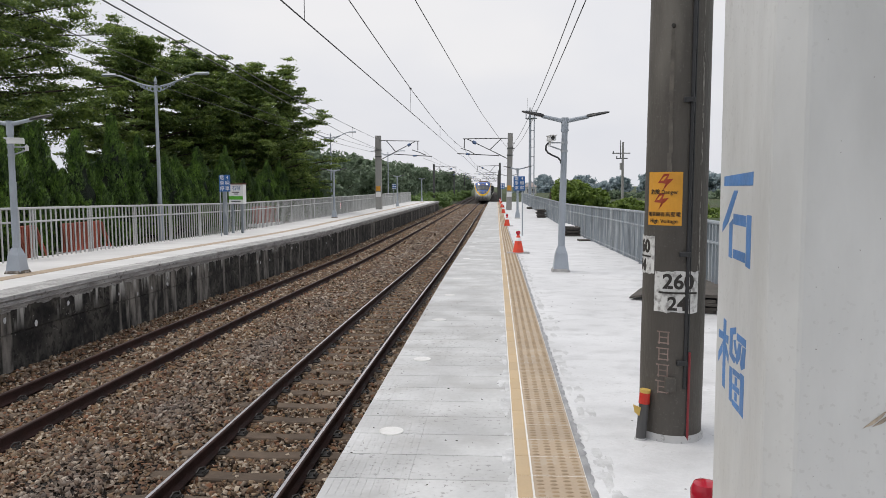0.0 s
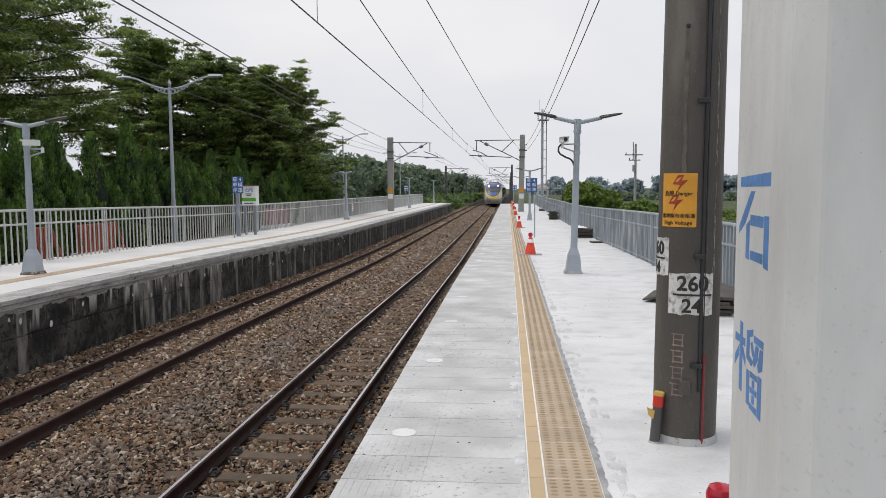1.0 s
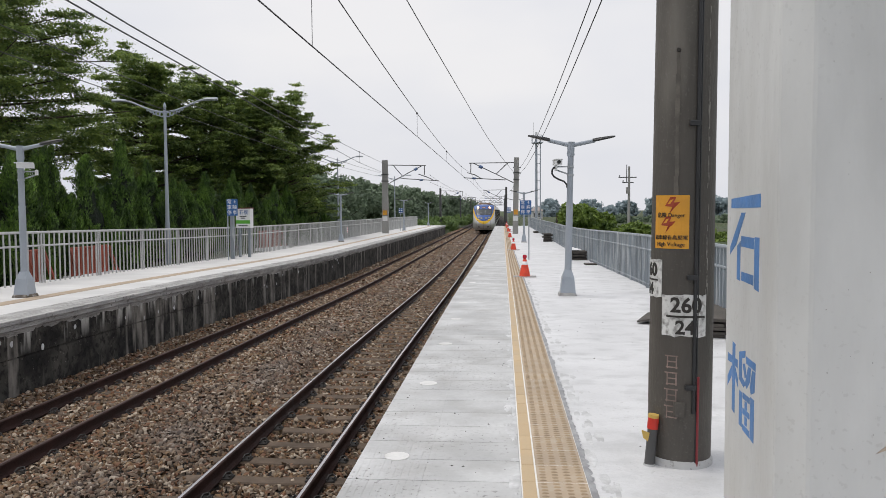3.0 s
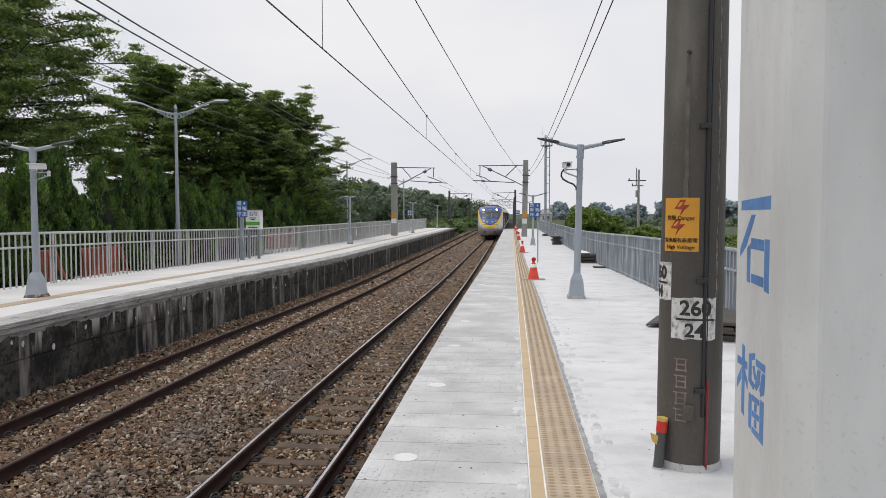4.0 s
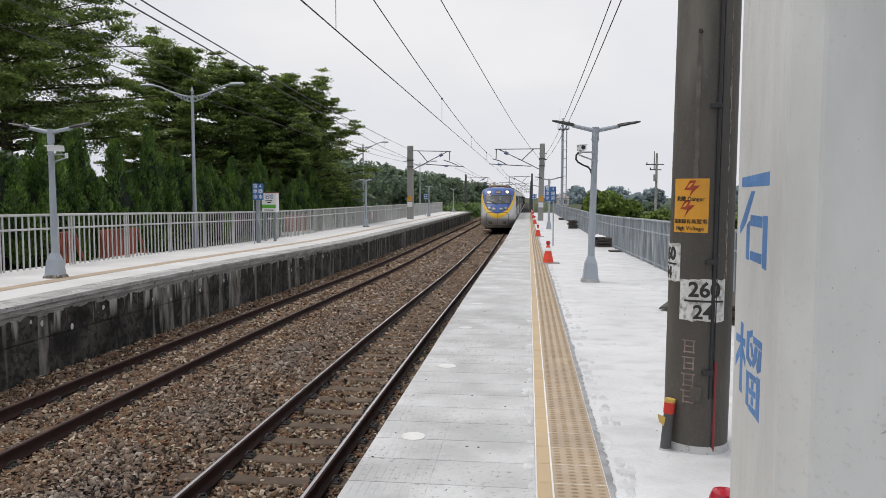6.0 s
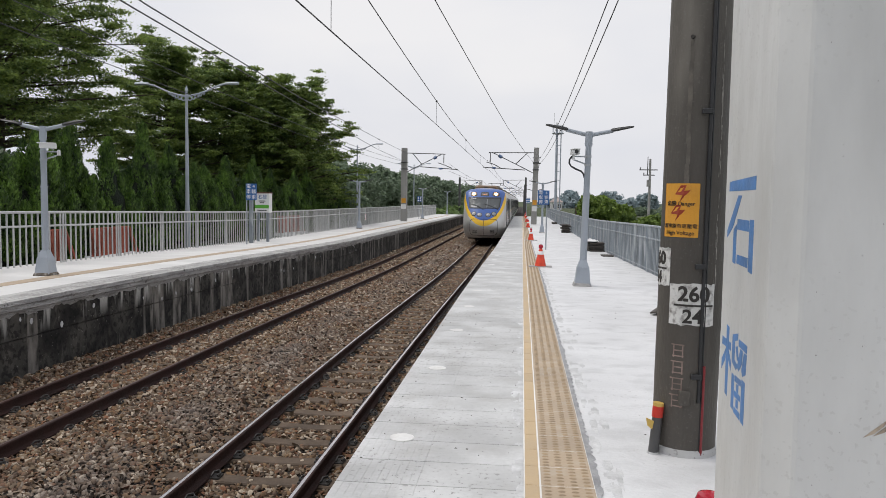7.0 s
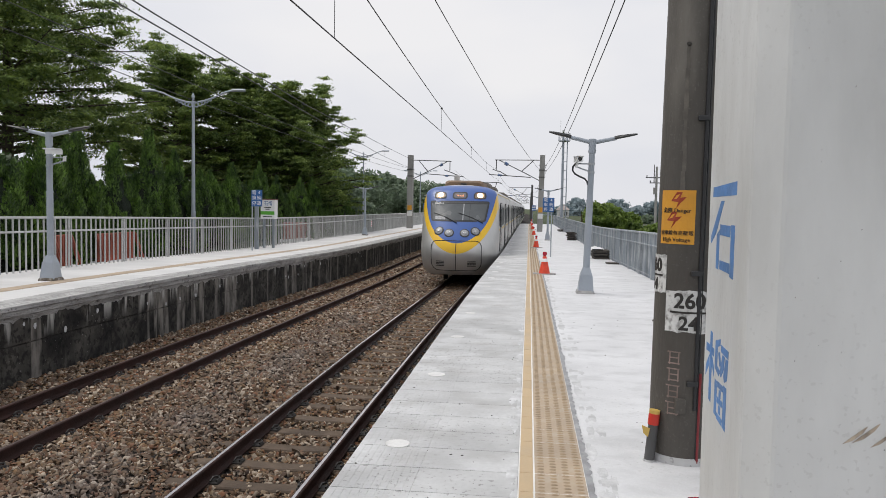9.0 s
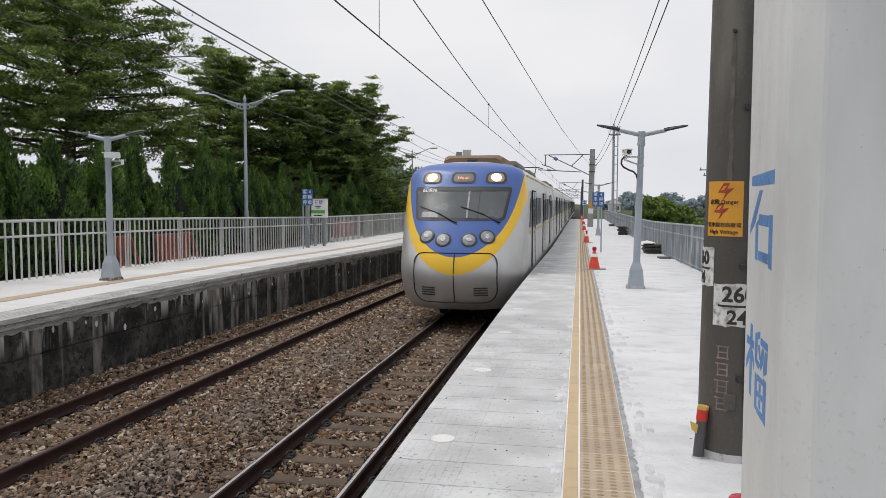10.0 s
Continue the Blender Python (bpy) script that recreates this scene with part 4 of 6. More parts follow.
    for k in range(4):
        z = 0.70 - k * 0.105
        a0 = view - 0.50
        for dz, da0, da1 in ((0.0, 0.0, 0.46), (-0.035, 0.1, 0.4), (-0.07, 0.05, 0.44)):
            b = bent_plate(a0 + da0 + 0.03 * rng.random(), a0 + da1 - 0.05 * rng.random(), z + dz, z + dz + 0.008, 0.1962, 0.0012, 4)
            worn.add(b.v, b.f)
        for da in (0.08, 0.36):
            b = bent_plate(a0 + da, a0 + da + 0.04, z - 0.075, z + 0.005, 0.1962, 0.0012, 2)
            worn.add(b.v, b.f)
    part("worn_lettering", worn, M_FADED, po)
    # short pipe stub with taped head, leaning at the foot
    st = thing("pipe_stub", "short grey pipe stub with red and yellow tape beside the pole", "pipe", at=(0.985, 4.86, 0))
    s = Shape().tube((0, 0, -0.02), (0.025, 0, 0.30), 0.033, 0.031, 16)
    part("pipe", s, M_MAST_DARK, st, smooth=True)
    part("foot", Shape().lathe([(0.040, -0.02), (0.038, 0.006), (0.034, 0.012)], 16), M_SLAB, st, smooth=True)
    part("red_tape", Shape().tube((0.019, 0, 0.235), (0.0245, 0, 0.305), 0.0345, 0.034, 16), M_RED, st)
    tp = Shape().tube((0.0245, 0, 0.305), (0.0265, 0, 0.325), 0.034, 0.033, 16)
    part("yellow_tape", tp, M_TAPE, st)
    tp = Shape()
    tp.plate([(0, 0), (0.05, -0.02), (0.04, -0.075), (0.01, -0.05)], (-0.055, -0.03, 0.235), (1, 0, 0), (0, 0, 1), (0, -1, 0), 0.003)
    part("loose_tape", tp, M_TAPE, st)


# ---------------------------------------------------------------- lamps, signs, cones
def build_lamp_post(at, rz=0, camera_side=0, first=None):
    lp = thing("lamp_post", "grey twin-arm platform lamp post with dark flat lamp heads", "street lamp", at=at, rz=rz, group="platform lamps")
    b = Shape().frustum(0, 0, 0.0, 0.36, 0.150, 0.150, 0.112, 0.112)
    b.frustum(0, 0, 0.36, 0.50, 0.109, 0.109, 0.062, 0.062)
    part("base", b, M_LAMP_POST, lp)
    mortar = [(0.155 + 0.03 * random.Random(k).random(), 2 * math.pi * k / 16) for k in range(16)]
    ft = Shape().loft([[(math.copysign(min(0.17, abs(r * 1.35 * math.cos(a))), math.cos(a)) * q, math.copysign(min(0.17, abs(r * 1.35 * math.sin(a))), math.sin(a)) * q, z) for r, a in mortar] for z, q in ((-0.03, 1.05), (0.02, 1.0), (0.06, 0.90))])
    part("foot", ft, M_COPING if at[0] > 0 else M_MORTAR_DARK, lp, "rough mortar foot")
    s = Shape().tube((0, 0, 0.48), (0, 0, 1.75), 0.066, 0.063, 14).tube((0, 0, 1.75), (0, 0, 2.90), 0.058, 0.055, 14)
    s.tube((0, 0, 1.74), (0, 0, 1.77), 0.069, 0.069, 14).tube((0, 0, 0.98), (0, 0, 1.0), 0.068, 0.068, 14)
    part("post", s, M_LAMP_POST, lp, smooth=True)
    part("head_collar", Shape().tube((0, 0, 2.66), (0, 0, 2.93), 0.068, 0.068, 14).tube((-0.075, 0, 2.70), (0.075, 0, 2.70), 0.012, 0.012, 6), M_LAMP_POST, lp, smooth=True)
    for sx in (-1, 1):
        a = Shape().tube((0, 0, 2.86), (sx * 0.44, 0, 2.955), 0.042, 0.036, 10)
        part("arm", a, M_LAMP_POST, lp, smooth=True)
        h = Shape()
        x0, z0 = sx * 0.40, 2.955
        rings = []
        for k, (d, wy, t) in enumerate(((0, 0.04, 0.035), (0.06, 0.06, 0.04), (0.16, 0.085, 0.035), (0.34, 0.085, 0.025), (0.42, 0.05, 0.015))):
            x, z = x0 + sx * d, z0 + d * 0.2
            rings.append([(x, -wy, z), (x, -wy * 0.6, z + t), (x, wy * 0.6, z + t), (x, wy, z), (x, wy * 0.7, z - t * 0.6), (x, -wy * 0.7, z - t * 0.6)])
        h.loft(rings)
        part("lamp_head", h, M_BLACK, lp, "black flat LED lamp head")
    return lp


def cctv(parent_at, rz, big=True):
    c = thing("security_camera", "white box security camera on a steel bracket", "security camera", at=parent_at, rz=rz)
    b = Shape().box(-0.062, -0.15, 0.0, 0.062, 0.15, 0.095, 0.014)
    part("housing", b, M_WHITE_PLASTIC, c)
    part("hood", Shape().box(-0.074, -0.19, 0.09, 0.074, 0.14, 0.107, 0.008), M_WHITE_PLASTIC, c)
    part("lens", Shape().tube((0, -0.142, 0.047), (0, -0.157, 0.047), 0.040, 0.037, 14), M_BLACK, c)
    return c


def bracket(at, rz, cable):
    b = thing("camera_bracket", "perforated steel camera bracket on the lamp post", "bracket", at=at, rz=rz)
    for z in (0.0, -0.16):
        s = Shape().tube((0, 0, z), (-0.27, 0, z + (0.0 if z == 0 else 0.10)), 0.014, 0.014, 6)
        for k in range(4):
            s.box(-0.06 - k * 0.05, -0.022, z - 0.012 + (0 if z == 0 else 0.02 + 0.017 * k), -0.035 - k * 0.05, 0.022, z + 0.012 + (0 if z == 0 else 0.02 + 0.017 * k))
        part("bar", s, M_GALV, b)
    for z in (-0.02, -0.18):
        part("clamp", Shape().tube((0, 0, z), (0, 0, z + 0.04), 0.067, 0.067, 12), M_GALV, b)
    part("mount", Shape().box(-0.30, -0.035, -0.07, -0.25, 0.035, 0.03, 0.006), M_WHITE_PLASTIC, b)
    if cable:
        pts = [(-0.30, -0.03, 0.0), (-0.345, -0.03, -0.06), (-0.35, -0.03, -0.13), (-0.31, -0.03, -0.19), (-0.22, -0.02, -0.24), (-0.12, -0.01, -0.28), (-0.07, 0, -0.34), (-0.06, 0, -0.40)]
        part("cable", Shape().path(pts, 0.017, 8), M_BLACK, b, "black flexible cable")


def stop_sign(at, rz, post_dx, w=0.42, h=0.52, z0=1.66, words=True, label="blue enamel car stop sign with white characters on a thin post"):
    sg = thing("stop_sign", label, "sign", at=at, rz=rz, group="platform stop signs")
    part("post", Shape().tube((post_dx, 0.02, 0), (post_dx, 0.02, z0 + h), 0.024, 0.024, 10), M_GALV, sg, smooth=True)
    part("board", Shape().box(-w / 2, -0.02, z0, w / 2, 0.0, z0 + h, 0.004), M_SIGN_BLUE, sg)
    if words:
        for r, row in enumerate(("電4", "車輛", "停車")):
            for c, ch in enumerate(row):
                word("character", ch, h * 0.29, M_WHITE, sg, pose((c - 0.5) * w * 0.48, -0.0225, z0 + h * (0.83 - 0.33 * r), 90, 0, 0))
    else:
        for r in range(3):
            for c in range(2):
                part("lettering_bar", Shape().box((c - 0.5) * w * 0.48 - 0.07, -0.024, z0 + h * (0.76 - 0.33 * r), (c - 0.5) * w * 0.48 + 0.07, -0.0205, z0 + h * (0.92 - 0.33 * r)), M_WHITE, sg)
    return sg


def build_cone(at, rz=0):
    c = thing("traffic_cone", "orange-red traffic cone with white band and red warning lamp", "traffic cone", at=at, rz=rz, group="cones along the tactile strip")
    part("base", Shape().box(-0.29, -0.15, 0, 0.29, 0.15, 0.025, 0.008), M_SLAB_JOINT, c, "flat grey rubber base")
    part("cone", Shape().lathe([(0.142, 0.02), (0.138, 0.04), (0.084, 0.30), (0.053, 0.42), (0.034, 0.465)], 20), M_CONE, c, smooth=True)
    part("reflective_band", Shape().lathe([(0.082, 0.315), (0.084, 0.318), (0.063, 0.395), (0.060, 0.398)], 20), M_REFLECT, c, smooth=True)
    part("warning_lamp", Shape().lathe([(0.030, 0.45), (0.036, 0.475), (0.052, 0.49), (0.054, 0.535), (0.044, 0.56), (0.015, 0.57)], 20), M_LAMP_RED, c, "dark red warning lamp", smooth=True)
    return c


# ---------------------------------------------------------------- overhead line
M_INSUL = mat("blue_grey_insulator", (0.10, 0.16, 0.30), 0.3, var=0.1)


def build_mast(at, side, h, material, w, arms=True, sign=False, reach=1.0, label="grey square concrete catenary mast with steel cantilever arms"):
    m = thing("catenary_mast", label, "catenary mast", at=at, group="catenary masts")
    s = Shape()
    s.frustum(0, 0, -1.6, h, w / 2, w / 2, w / 2 * 0.86, w / 2 * 0.86)
    part("shaft", s, material, m)
    if arms:
        r = 0.035
        k = reach
        for name, pts in (("top_tube", [(0, 0, h - 0.40), (side * 3.55 * k, 0, h - 0.48)]),
                          ("strut", [(0, 0, h - 2.12), (side * 1.3 * k, 0, h - 1.45), (side * 3.2 * k, 0, h - 0.50)]),
                          ("hanger", [(side * 3.42 * k, 0, h - 0.48), (side * 3.42 * k, 0, h - 1.25)]),
                          ("registration_arm", [(side * 3.6 * k + side * 0.1, 0, h - 1.24), (side * 3.1 * k, 0, h - 1.42), (side * 2.5 * k + side * 0.1, 0, h - 1.72)] if side < 0 else
                           [(2.85, 0, h - 1.20), (3.5, 0, h - 1.42), (4.05, 0, h - 1.66)]),
                          ("steady_tube", [(side * 3.95 * k, 0, h - 1.66), (side * 0.85, 0, h - 1.80)] if side < 0 else [(1.35, 0, h - 1.55), (4.55, 0, h - 1.76)]),
                          ("brace", [(side * 0.7, 0, h - 0.43), (side * 1.5 * k, 0, h - 1.33)])):
            part(name, Shape().path(pts, r, 7), M_MAST_DARK, m)
        part("insulator", Shape().tube((side * 2.80 * k, 0, h - 0.70), (side * 2.55 * k, 0, h - 0.84), 0.13, 0.13, 10), M_INSUL, m)
        part("insulator", Shape().tube((side * 3.30 * k, 0, h - 1.69), (side * 3.0 * k, 0, h - 1.70), 0.075, 0.075, 10), M_INSUL, m)
        for z in (h - 1.24, h - 1.80):
            part("band", Shape().box(-w / 2 - 0.02, -w / 2 - 0.02, z, w / 2 + 0.02, w / 2 + 0.02, z + 0.08), M_MAST_DARK, m)
    if sign:
        part("warning_plate", Shape().box(-w * 0.35, -w / 2 - 0.02, 1.55, w * 0.35, -w / 2 - 0.002, 1.95), M_YELLOW, m)
        part("number_plate", Shape().box(-w * 0.42, -w / 2 - 0.015, 1.05, w * 0.42, -w / 2 - 0.002, 1.45), M_WHITE, m)
    return m


def wire(name, pts, r, label):
    s = Shape()
    s.path(pts, r, 5)
    return solid(name, s, M_WIRE, label, "wire")


def sagging(a, b, sag, n=14):
    a, b = Vector(a), Vector(b)
    return [tuple(a.lerp(b, i / n) - Vector((0, 0, sag * 4 * (i / n) * (1 - i / n)))) for i in range(n + 1)]


def build_wires():
    def dropper(x, y, lo, hi):
        d = Shape()
        d.tube((x, y, lo), (x, y, hi), 0.006, 0.006, 4)
        d.lathe([(0.03, hi - 0.03), (0.035, hi), (0.02, hi + 0.03)], 6, x, y)
        solid("dropper", d, M_WIRE, "thin dropper wire hanging between the overhead wires", "wire")

    def catenary(x, spans, zc, zm, stag):
        """Contact wire with its messenger and droppers."""
        for (y0, y1) in spans:
            xa, xb = x + stag, x - stag
            stag = -stag
            wire("contact_wire", [(xa, y0, zc), (xb, y1, zc)], 0.011, "thin dark contact wire above the track")
            up = sagging((xa, y0, zm), (xb, y1, zm), 0.30)
            wire("messenger_wire", up, 0.011, "thin dark messenger wire above the track")
            for k in (2, 5, 9, 12):
                dropper(up[k][0], up[k][1], zc, up[k][2])

    # nearest span of the east track hangs lowest past its middle
    hang = lambda y: 4.54 + 0.00075 * (y - 42) ** 2
    wire("contact_wire", [(-2.72, 2, 4.03), (-2.68, 60, 4.03)], 0.011, "thin dark contact wire above the track")
    wire("messenger_wire", [(-2.70, 2 + 2.9 * i, hang(2 + 2.9 * i)) for i in range(21)], 0.011, "thin dark messenger wire above the track")
    for y in (10.9, 24.2, 36.8, 49.8):
        dropper(-2.70, y, 4.03, hang(y))
    catenary(-2.68, [(60, 115), (115, 170), (170, 300)], 4.03, 4.8, 0.10)
    # the west line's ending pair draws aside to its anchor on the mast
    low = [(-4.16, 1.5, 3.98), (-4.94, 9.45, 4.01), (-5.86, 19.5, 4.08), (-7.70, 39.4, 4.28), (-9.0, 54.3, 4.57), (-9.72, 62.3, 4.74)]
    top = [(-4.16, 1.5, 4.12), (-4.99, 10.0, 4.16), (-5.86, 19.7, 4.27), (-7.72, 40.4, 4.84), (-9.0, 54.4, 5.28), (-9.72, 62.3, 5.52)]
    wire("contact_wire", low, 0.011, "thin dark wire drawn aside to its anchor")
    wire("messenger_wire", top, 0.011, "thin dark wire drawn aside to its anchor")
    for y in (19.5, 40.0):
        f = (y - 1.5) / 60.8
        dropper(-4.16 - 5.56 * f - (0.05 if y < 30 else 0.0), y, 4.08 if y < 30 else 4.29, 4.27 if y < 30 else 4.83)
    catenary(-5.93, [(60.3, 115), (115, 170), (170, 300)], 3.95, 4.55, 0.06)
    wire("anchor_wire", [(-2.6, 3, 6.45), (-1.75, 17, 5.78), (-1.52, 20.6, 5.61), (-1.1, 27.4, 5.31), (-0.62, 35, 5.0), (0.2, 48, 4.76), (0.94, 60, 4.69)], 0.011, "dark anchor wire running to the mast")
    for z0, z1, sag in ((6.05, 5.09, 0.62), (5.60, 4.64, 0.66)):
        wire("feeder_wire", sagging((1.74, 3.0, z0), (1.48, 60, z1), sag, 20), 0.011, "dark feeder wire beside the masts")
        wire("feeder_wire", sagging((1.48, 60, z1), (1.05, 115, z1 - 0.5), 0.5), 0.011, "dark feeder wire beside the masts")
    part_arm = Shape().box(0.9, 59.9, 4.58, 1.52, 60.1, 4.64).box(0.9, 59.9, 5.03, 1.52, 60.1, 5.09)
    solid("feeder_bracket", part_arm, M_MAST_DARK, "dark steel bracket holding feeder wires on the mast", "bracket")
    for za, zb, sag in ((5.62, 4.75, 0.42), (5.02, 4.45, 0.36)):
        wire("feeder_wire", sagging((-9.6, 5, za), (-9.75, 62.4, zb), sag, 20), 0.010, "dark feeder wire beside the masts")



# ---------------------------------------------------------------- train
def livery():
    """Brushed silver body, blue face edged by a yellow band."""
    m = bpy.data.materials.new("train_livery")
    m.use_nodes = True
    nt = m.node_tree
    p = nt.nodes["Principled BSDF"]
    vec = nt.nodes.new("ShaderNodeTexCoord").outputs["Object"]
    sep = nt.nodes.new("ShaderNodeSeparateXYZ")
    nt.links.new(vec, sep.inputs[0])
    x2 = math_node(nt, "MULTIPLY", sep.outputs[0], sep.outputs[0])
    x8 = math_node(nt, "POWER", x2, 4.0)
    lo = math_node(nt, "ADD", math_node(nt, "ADD", math_node(nt, "MULTIPLY", x2, 0.58), math_node(nt, "MULTIPLY", x8, 0.022)), 0.03)
    hi = math_node(nt, "ADD", math_node(nt, "ADD", math_node(nt, "MULTIPLY", x2, 0.55), math_node(nt, "MULTIPLY", x8, 0.060)), 0.41)

    def above(curve):
        d = math_node(nt, "SUBTRACT", sep.outputs[2], curve)
        return math_node(nt, "ADD", math_node(nt, "MULTIPLY", d, 120.0), 0.5, True)
    front = math_node(nt, "LESS_THAN", sep.outputs[1], 2.35)
    grain = noise_fac(nt, vec, 1.2, 3)
    silver = mix_col(nt, grain, (0.52, 0.515, 0.50), (0.60, 0.595, 0.58))
    c = mix_col(nt, math_node(nt, "MULTIPLY", above(lo), front), silver, (0.80, 0.49, 0.015))
    c = mix_col(nt, math_node(nt, "MULTIPLY", above(hi), front), c, (0.050, 0.118, 0.37))
    # thin yellow waist line along the sides
    band = math_node(nt, "LESS_THAN", math_node(nt, "ABSOLUTE", math_node(nt, "SUBTRACT", sep.outputs[2], 0.93)), 0.045)
    c = mix_col(nt, math_node(nt, "MULTIPLY", band, math_node(nt, "SUBTRACT", 1.0, front)), c, (0.55, 0.45, 0.16))
    grime = math_node(nt, "MULTIPLY", noise_fac(nt, vec, 1.6, 6, 0.5, 0.8), 0.18)
    c = mix_col(nt, grime, c, (0.12, 0.11, 0.10))
    nt.links.new(c, p.inputs["Base Color"])
    bare = math_node(nt, "SUBTRACT", 1.0, math_node(nt, "MULTIPLY", above(lo), front))
    nt.links.new(math_node(nt, "MULTIPLY", bare, 0.62), p.inputs["Metallic"])
    nt.links.new(math_node(nt, "ADD", math_node(nt, "MULTIPLY", bare, 0.06), 0.36), p.inputs["Roughness"])
    p.inputs["Coat Weight"].default_value = 0.15
    return m


def body_profile(scale=1.0):
    """Half section (x, z) of the car body, from skirt to roof centre."""
    return [(1.30, -0.62), (1.42, -0.45), (1.465, 0.0), (1.465, 1.2), (1.45, 1.9), (1.40, 2.25), (1.28, 2.42), (1.0, 2.53), (0.5, 2.60), (0.0, 2.62)]


def build_train():
    tr = thing("train", "silver commuter train with blue face, yellow band and lit headlights", "train")
    M_LIV = livery()
    M_SILVER = mat("brushed_steel_body", (0.55, 0.545, 0.53), 0.36, metal=0.4, var=0.15, big=1.5, fine=30, bump=0.03, stretch=(1, 0.15, 1), local=True, dirt=(0.12, 0.11, 0.10), dirt_amt=0.4)
    M_ROOF = mat("dusty_roof", (0.16, 0.14, 0.12), 0.8, var=0.3, local=True)
    M_BROWN = mat("brown_roof_unit", (0.22, 0.145, 0.09), 0.7, var=0.2, local=True)
    M_GLASS = mat("dark_train_glass", (0.015, 0.017, 0.02), 0.38, var=0.1, local=True, bump=0)
    # grey base colour stands in for sky mirrored in the raked glass
    M_WIND = mat("sky_grey_windscreen", (0.11, 0.12, 0.125), 0.2, var=0.15, local=True, bump=0)
    M_RUBBER = mat("black_rubber_surround", (0.035, 0.036, 0.04), 0.5, var=0.2, local=True)
    M_HEAD = mat("lit_headlight", (0.9, 0.8, 0.65), 0.3, local=True, emit=(1.0, 0.72, 0.46), strength=22.0)
    M_HALO = mat("headlight_halo_glow", (0.6, 0.4, 0.25), 0.3, local=True, emit=(1.0, 0.50, 0.22), strength=7.0)
    # warm brown puts the lamp's orange glow into the reflector colour
    M_REFLECTOR = mat("headlight_reflector", (0.34, 0.25, 0.17), 0.3, local=True)
    M_LENS = mat("grey_lens", (0.30, 0.31, 0.325), 0.42, metal=0.2, var=0.35, big=14, local=True, bump=0)
    M_LED = mat("amber_led_text", (0.9, 0.35, 0.15), 0.4, local=True, emit=(1.0, 0.38, 0.18), strength=0.9)
    M_STRIPE = mat("dull_yellow_stripe", (0.60, 0.45, 0.12), 0.5, local=True)
    M_BULB = mat("bright_lens_centre", (0.62, 0.64, 0.65), 0.2, metal=0.6, var=0.3, big=20, local=True, bump=0)
    M_UNDER = mat("dark_underframe", (0.02, 0.02, 0.02), 0.9, var=0.3, local=True)
    prof = body_profile()
    half = [(x, z) for x, z in prof]

    def set_back(z):
        """Distance of the face behind the nose tip at height z."""
        pts = [(-0.78, 0.46), (-0.66, 0.30), (-0.45, 0.14), (-0.2, 0.04), (0.05, 0.0), (0.35, 0.06), (0.7, 0.30), (1.0, 0.52), (1.5, 0.92), (2.0, 1.32), (2.35, 1.62), (2.50, 1.85), (2.62, 2.5)]
        return float(np.interp(z, [a for a, _ in pts], [b for _, b in pts]))

    zs = [-0.78, -0.72, -0.64, -0.5, -0.35, -0.15, 0.05, 0.25, 0.45, 0.65, 0.85, 1.05, 1.25, 1.45, 1.65, 1.85, 2.0, 2.15, 2.27, 2.37, 2.45, 2.52, 2.58, 2.615]
    width = lambda z: float(np.interp(z, [-0.78, -0.5, 0.0, 1.2, 1.9, 2.25, 2.42, 2.53, 2.60, 2.62], [1.26, 1.40, 1.465, 1.465, 1.45, 1.40, 1.28, 1.0, 0.5, 0.3]))

    def face_y(x, z):
        w = width(z)
        u = min(1, abs(x) / w)
        d = 2.45 - set_back(z)
        return set_back(z) + max(d, 0.05) * (1 - (1 - u ** 2.6) ** 0.46) * (0.62 if u < 1 else 1)

    us = [math.sin(math.pi / 2 * i / 14) for i in range(15)]
    us = sorted(set([-u for u in us] + us))
    nose = Shape()
    grid = []
    for z in zs:
        w = width(z)
        row = [(w, 2.5, z)] + [(u * w, min(2.5, face_y(u * w, z)), z) for u in reversed(us)] + [(-w, 2.5, z)]
        grid.append(row)
    nose.loft(grid, close=False, caps=False)
    part("nose", nose, M_LIV, tr, "blue driver's face with curved yellow band", smooth=True)

    def on_face(name, pts, material, parent, thick, lift=0.0, label="", rnd=0.08):
        """A rounded patch that follows the curved face; pts are (x, z) corners."""
        s = Shape()
        rim = []
        for k in range(4):
            p, q, nx = Vector(pts[k - 1]), Vector(pts[k]), Vector(pts[(k + 1) % 4])
            a, b = q + (p - q).normalized() * rnd, q + (nx - q).normalized() * rnd
            for i in range(6):
                u = i / 5
                rim.append(a.lerp(q, u).lerp(q.lerp(b, u), u))
            far = nx + (q - nx).normalized() * rnd
            rim += [b.lerp(far, i / 6) for i in range(1, 6)]
        mid = sum((Vector(p) for p in pts), Vector((0, 0))) / 4
        n, m = len(rim), 7
        rings = [[mid.lerp(p, (r + 1) / m) for p in rim] for r in range(m)]
        v, f = [(mid.x, face_y(*mid) - lift - thick, mid.y)], []
        for ring in rings:
            v += [(p.x, face_y(p.x, p.y) - lift - thick, p.y) for p in ring]
        v += [(p.x, face_y(p.x, p.y) - lift + 0.02, p.y) for p in rings[-1]]
        for i in range(n):
            j = (i + 1) % n
            f.append((0, 1 + i, 1 + j))
            for r in range(m):
                f.append((1 + r * n + i, 1 + (r + 1) * n + i, 1 + (r + 1) * n + j, 1 + r * n + j))
        s.add(v, f)
        return part(name, s, material, parent, label, smooth=True)

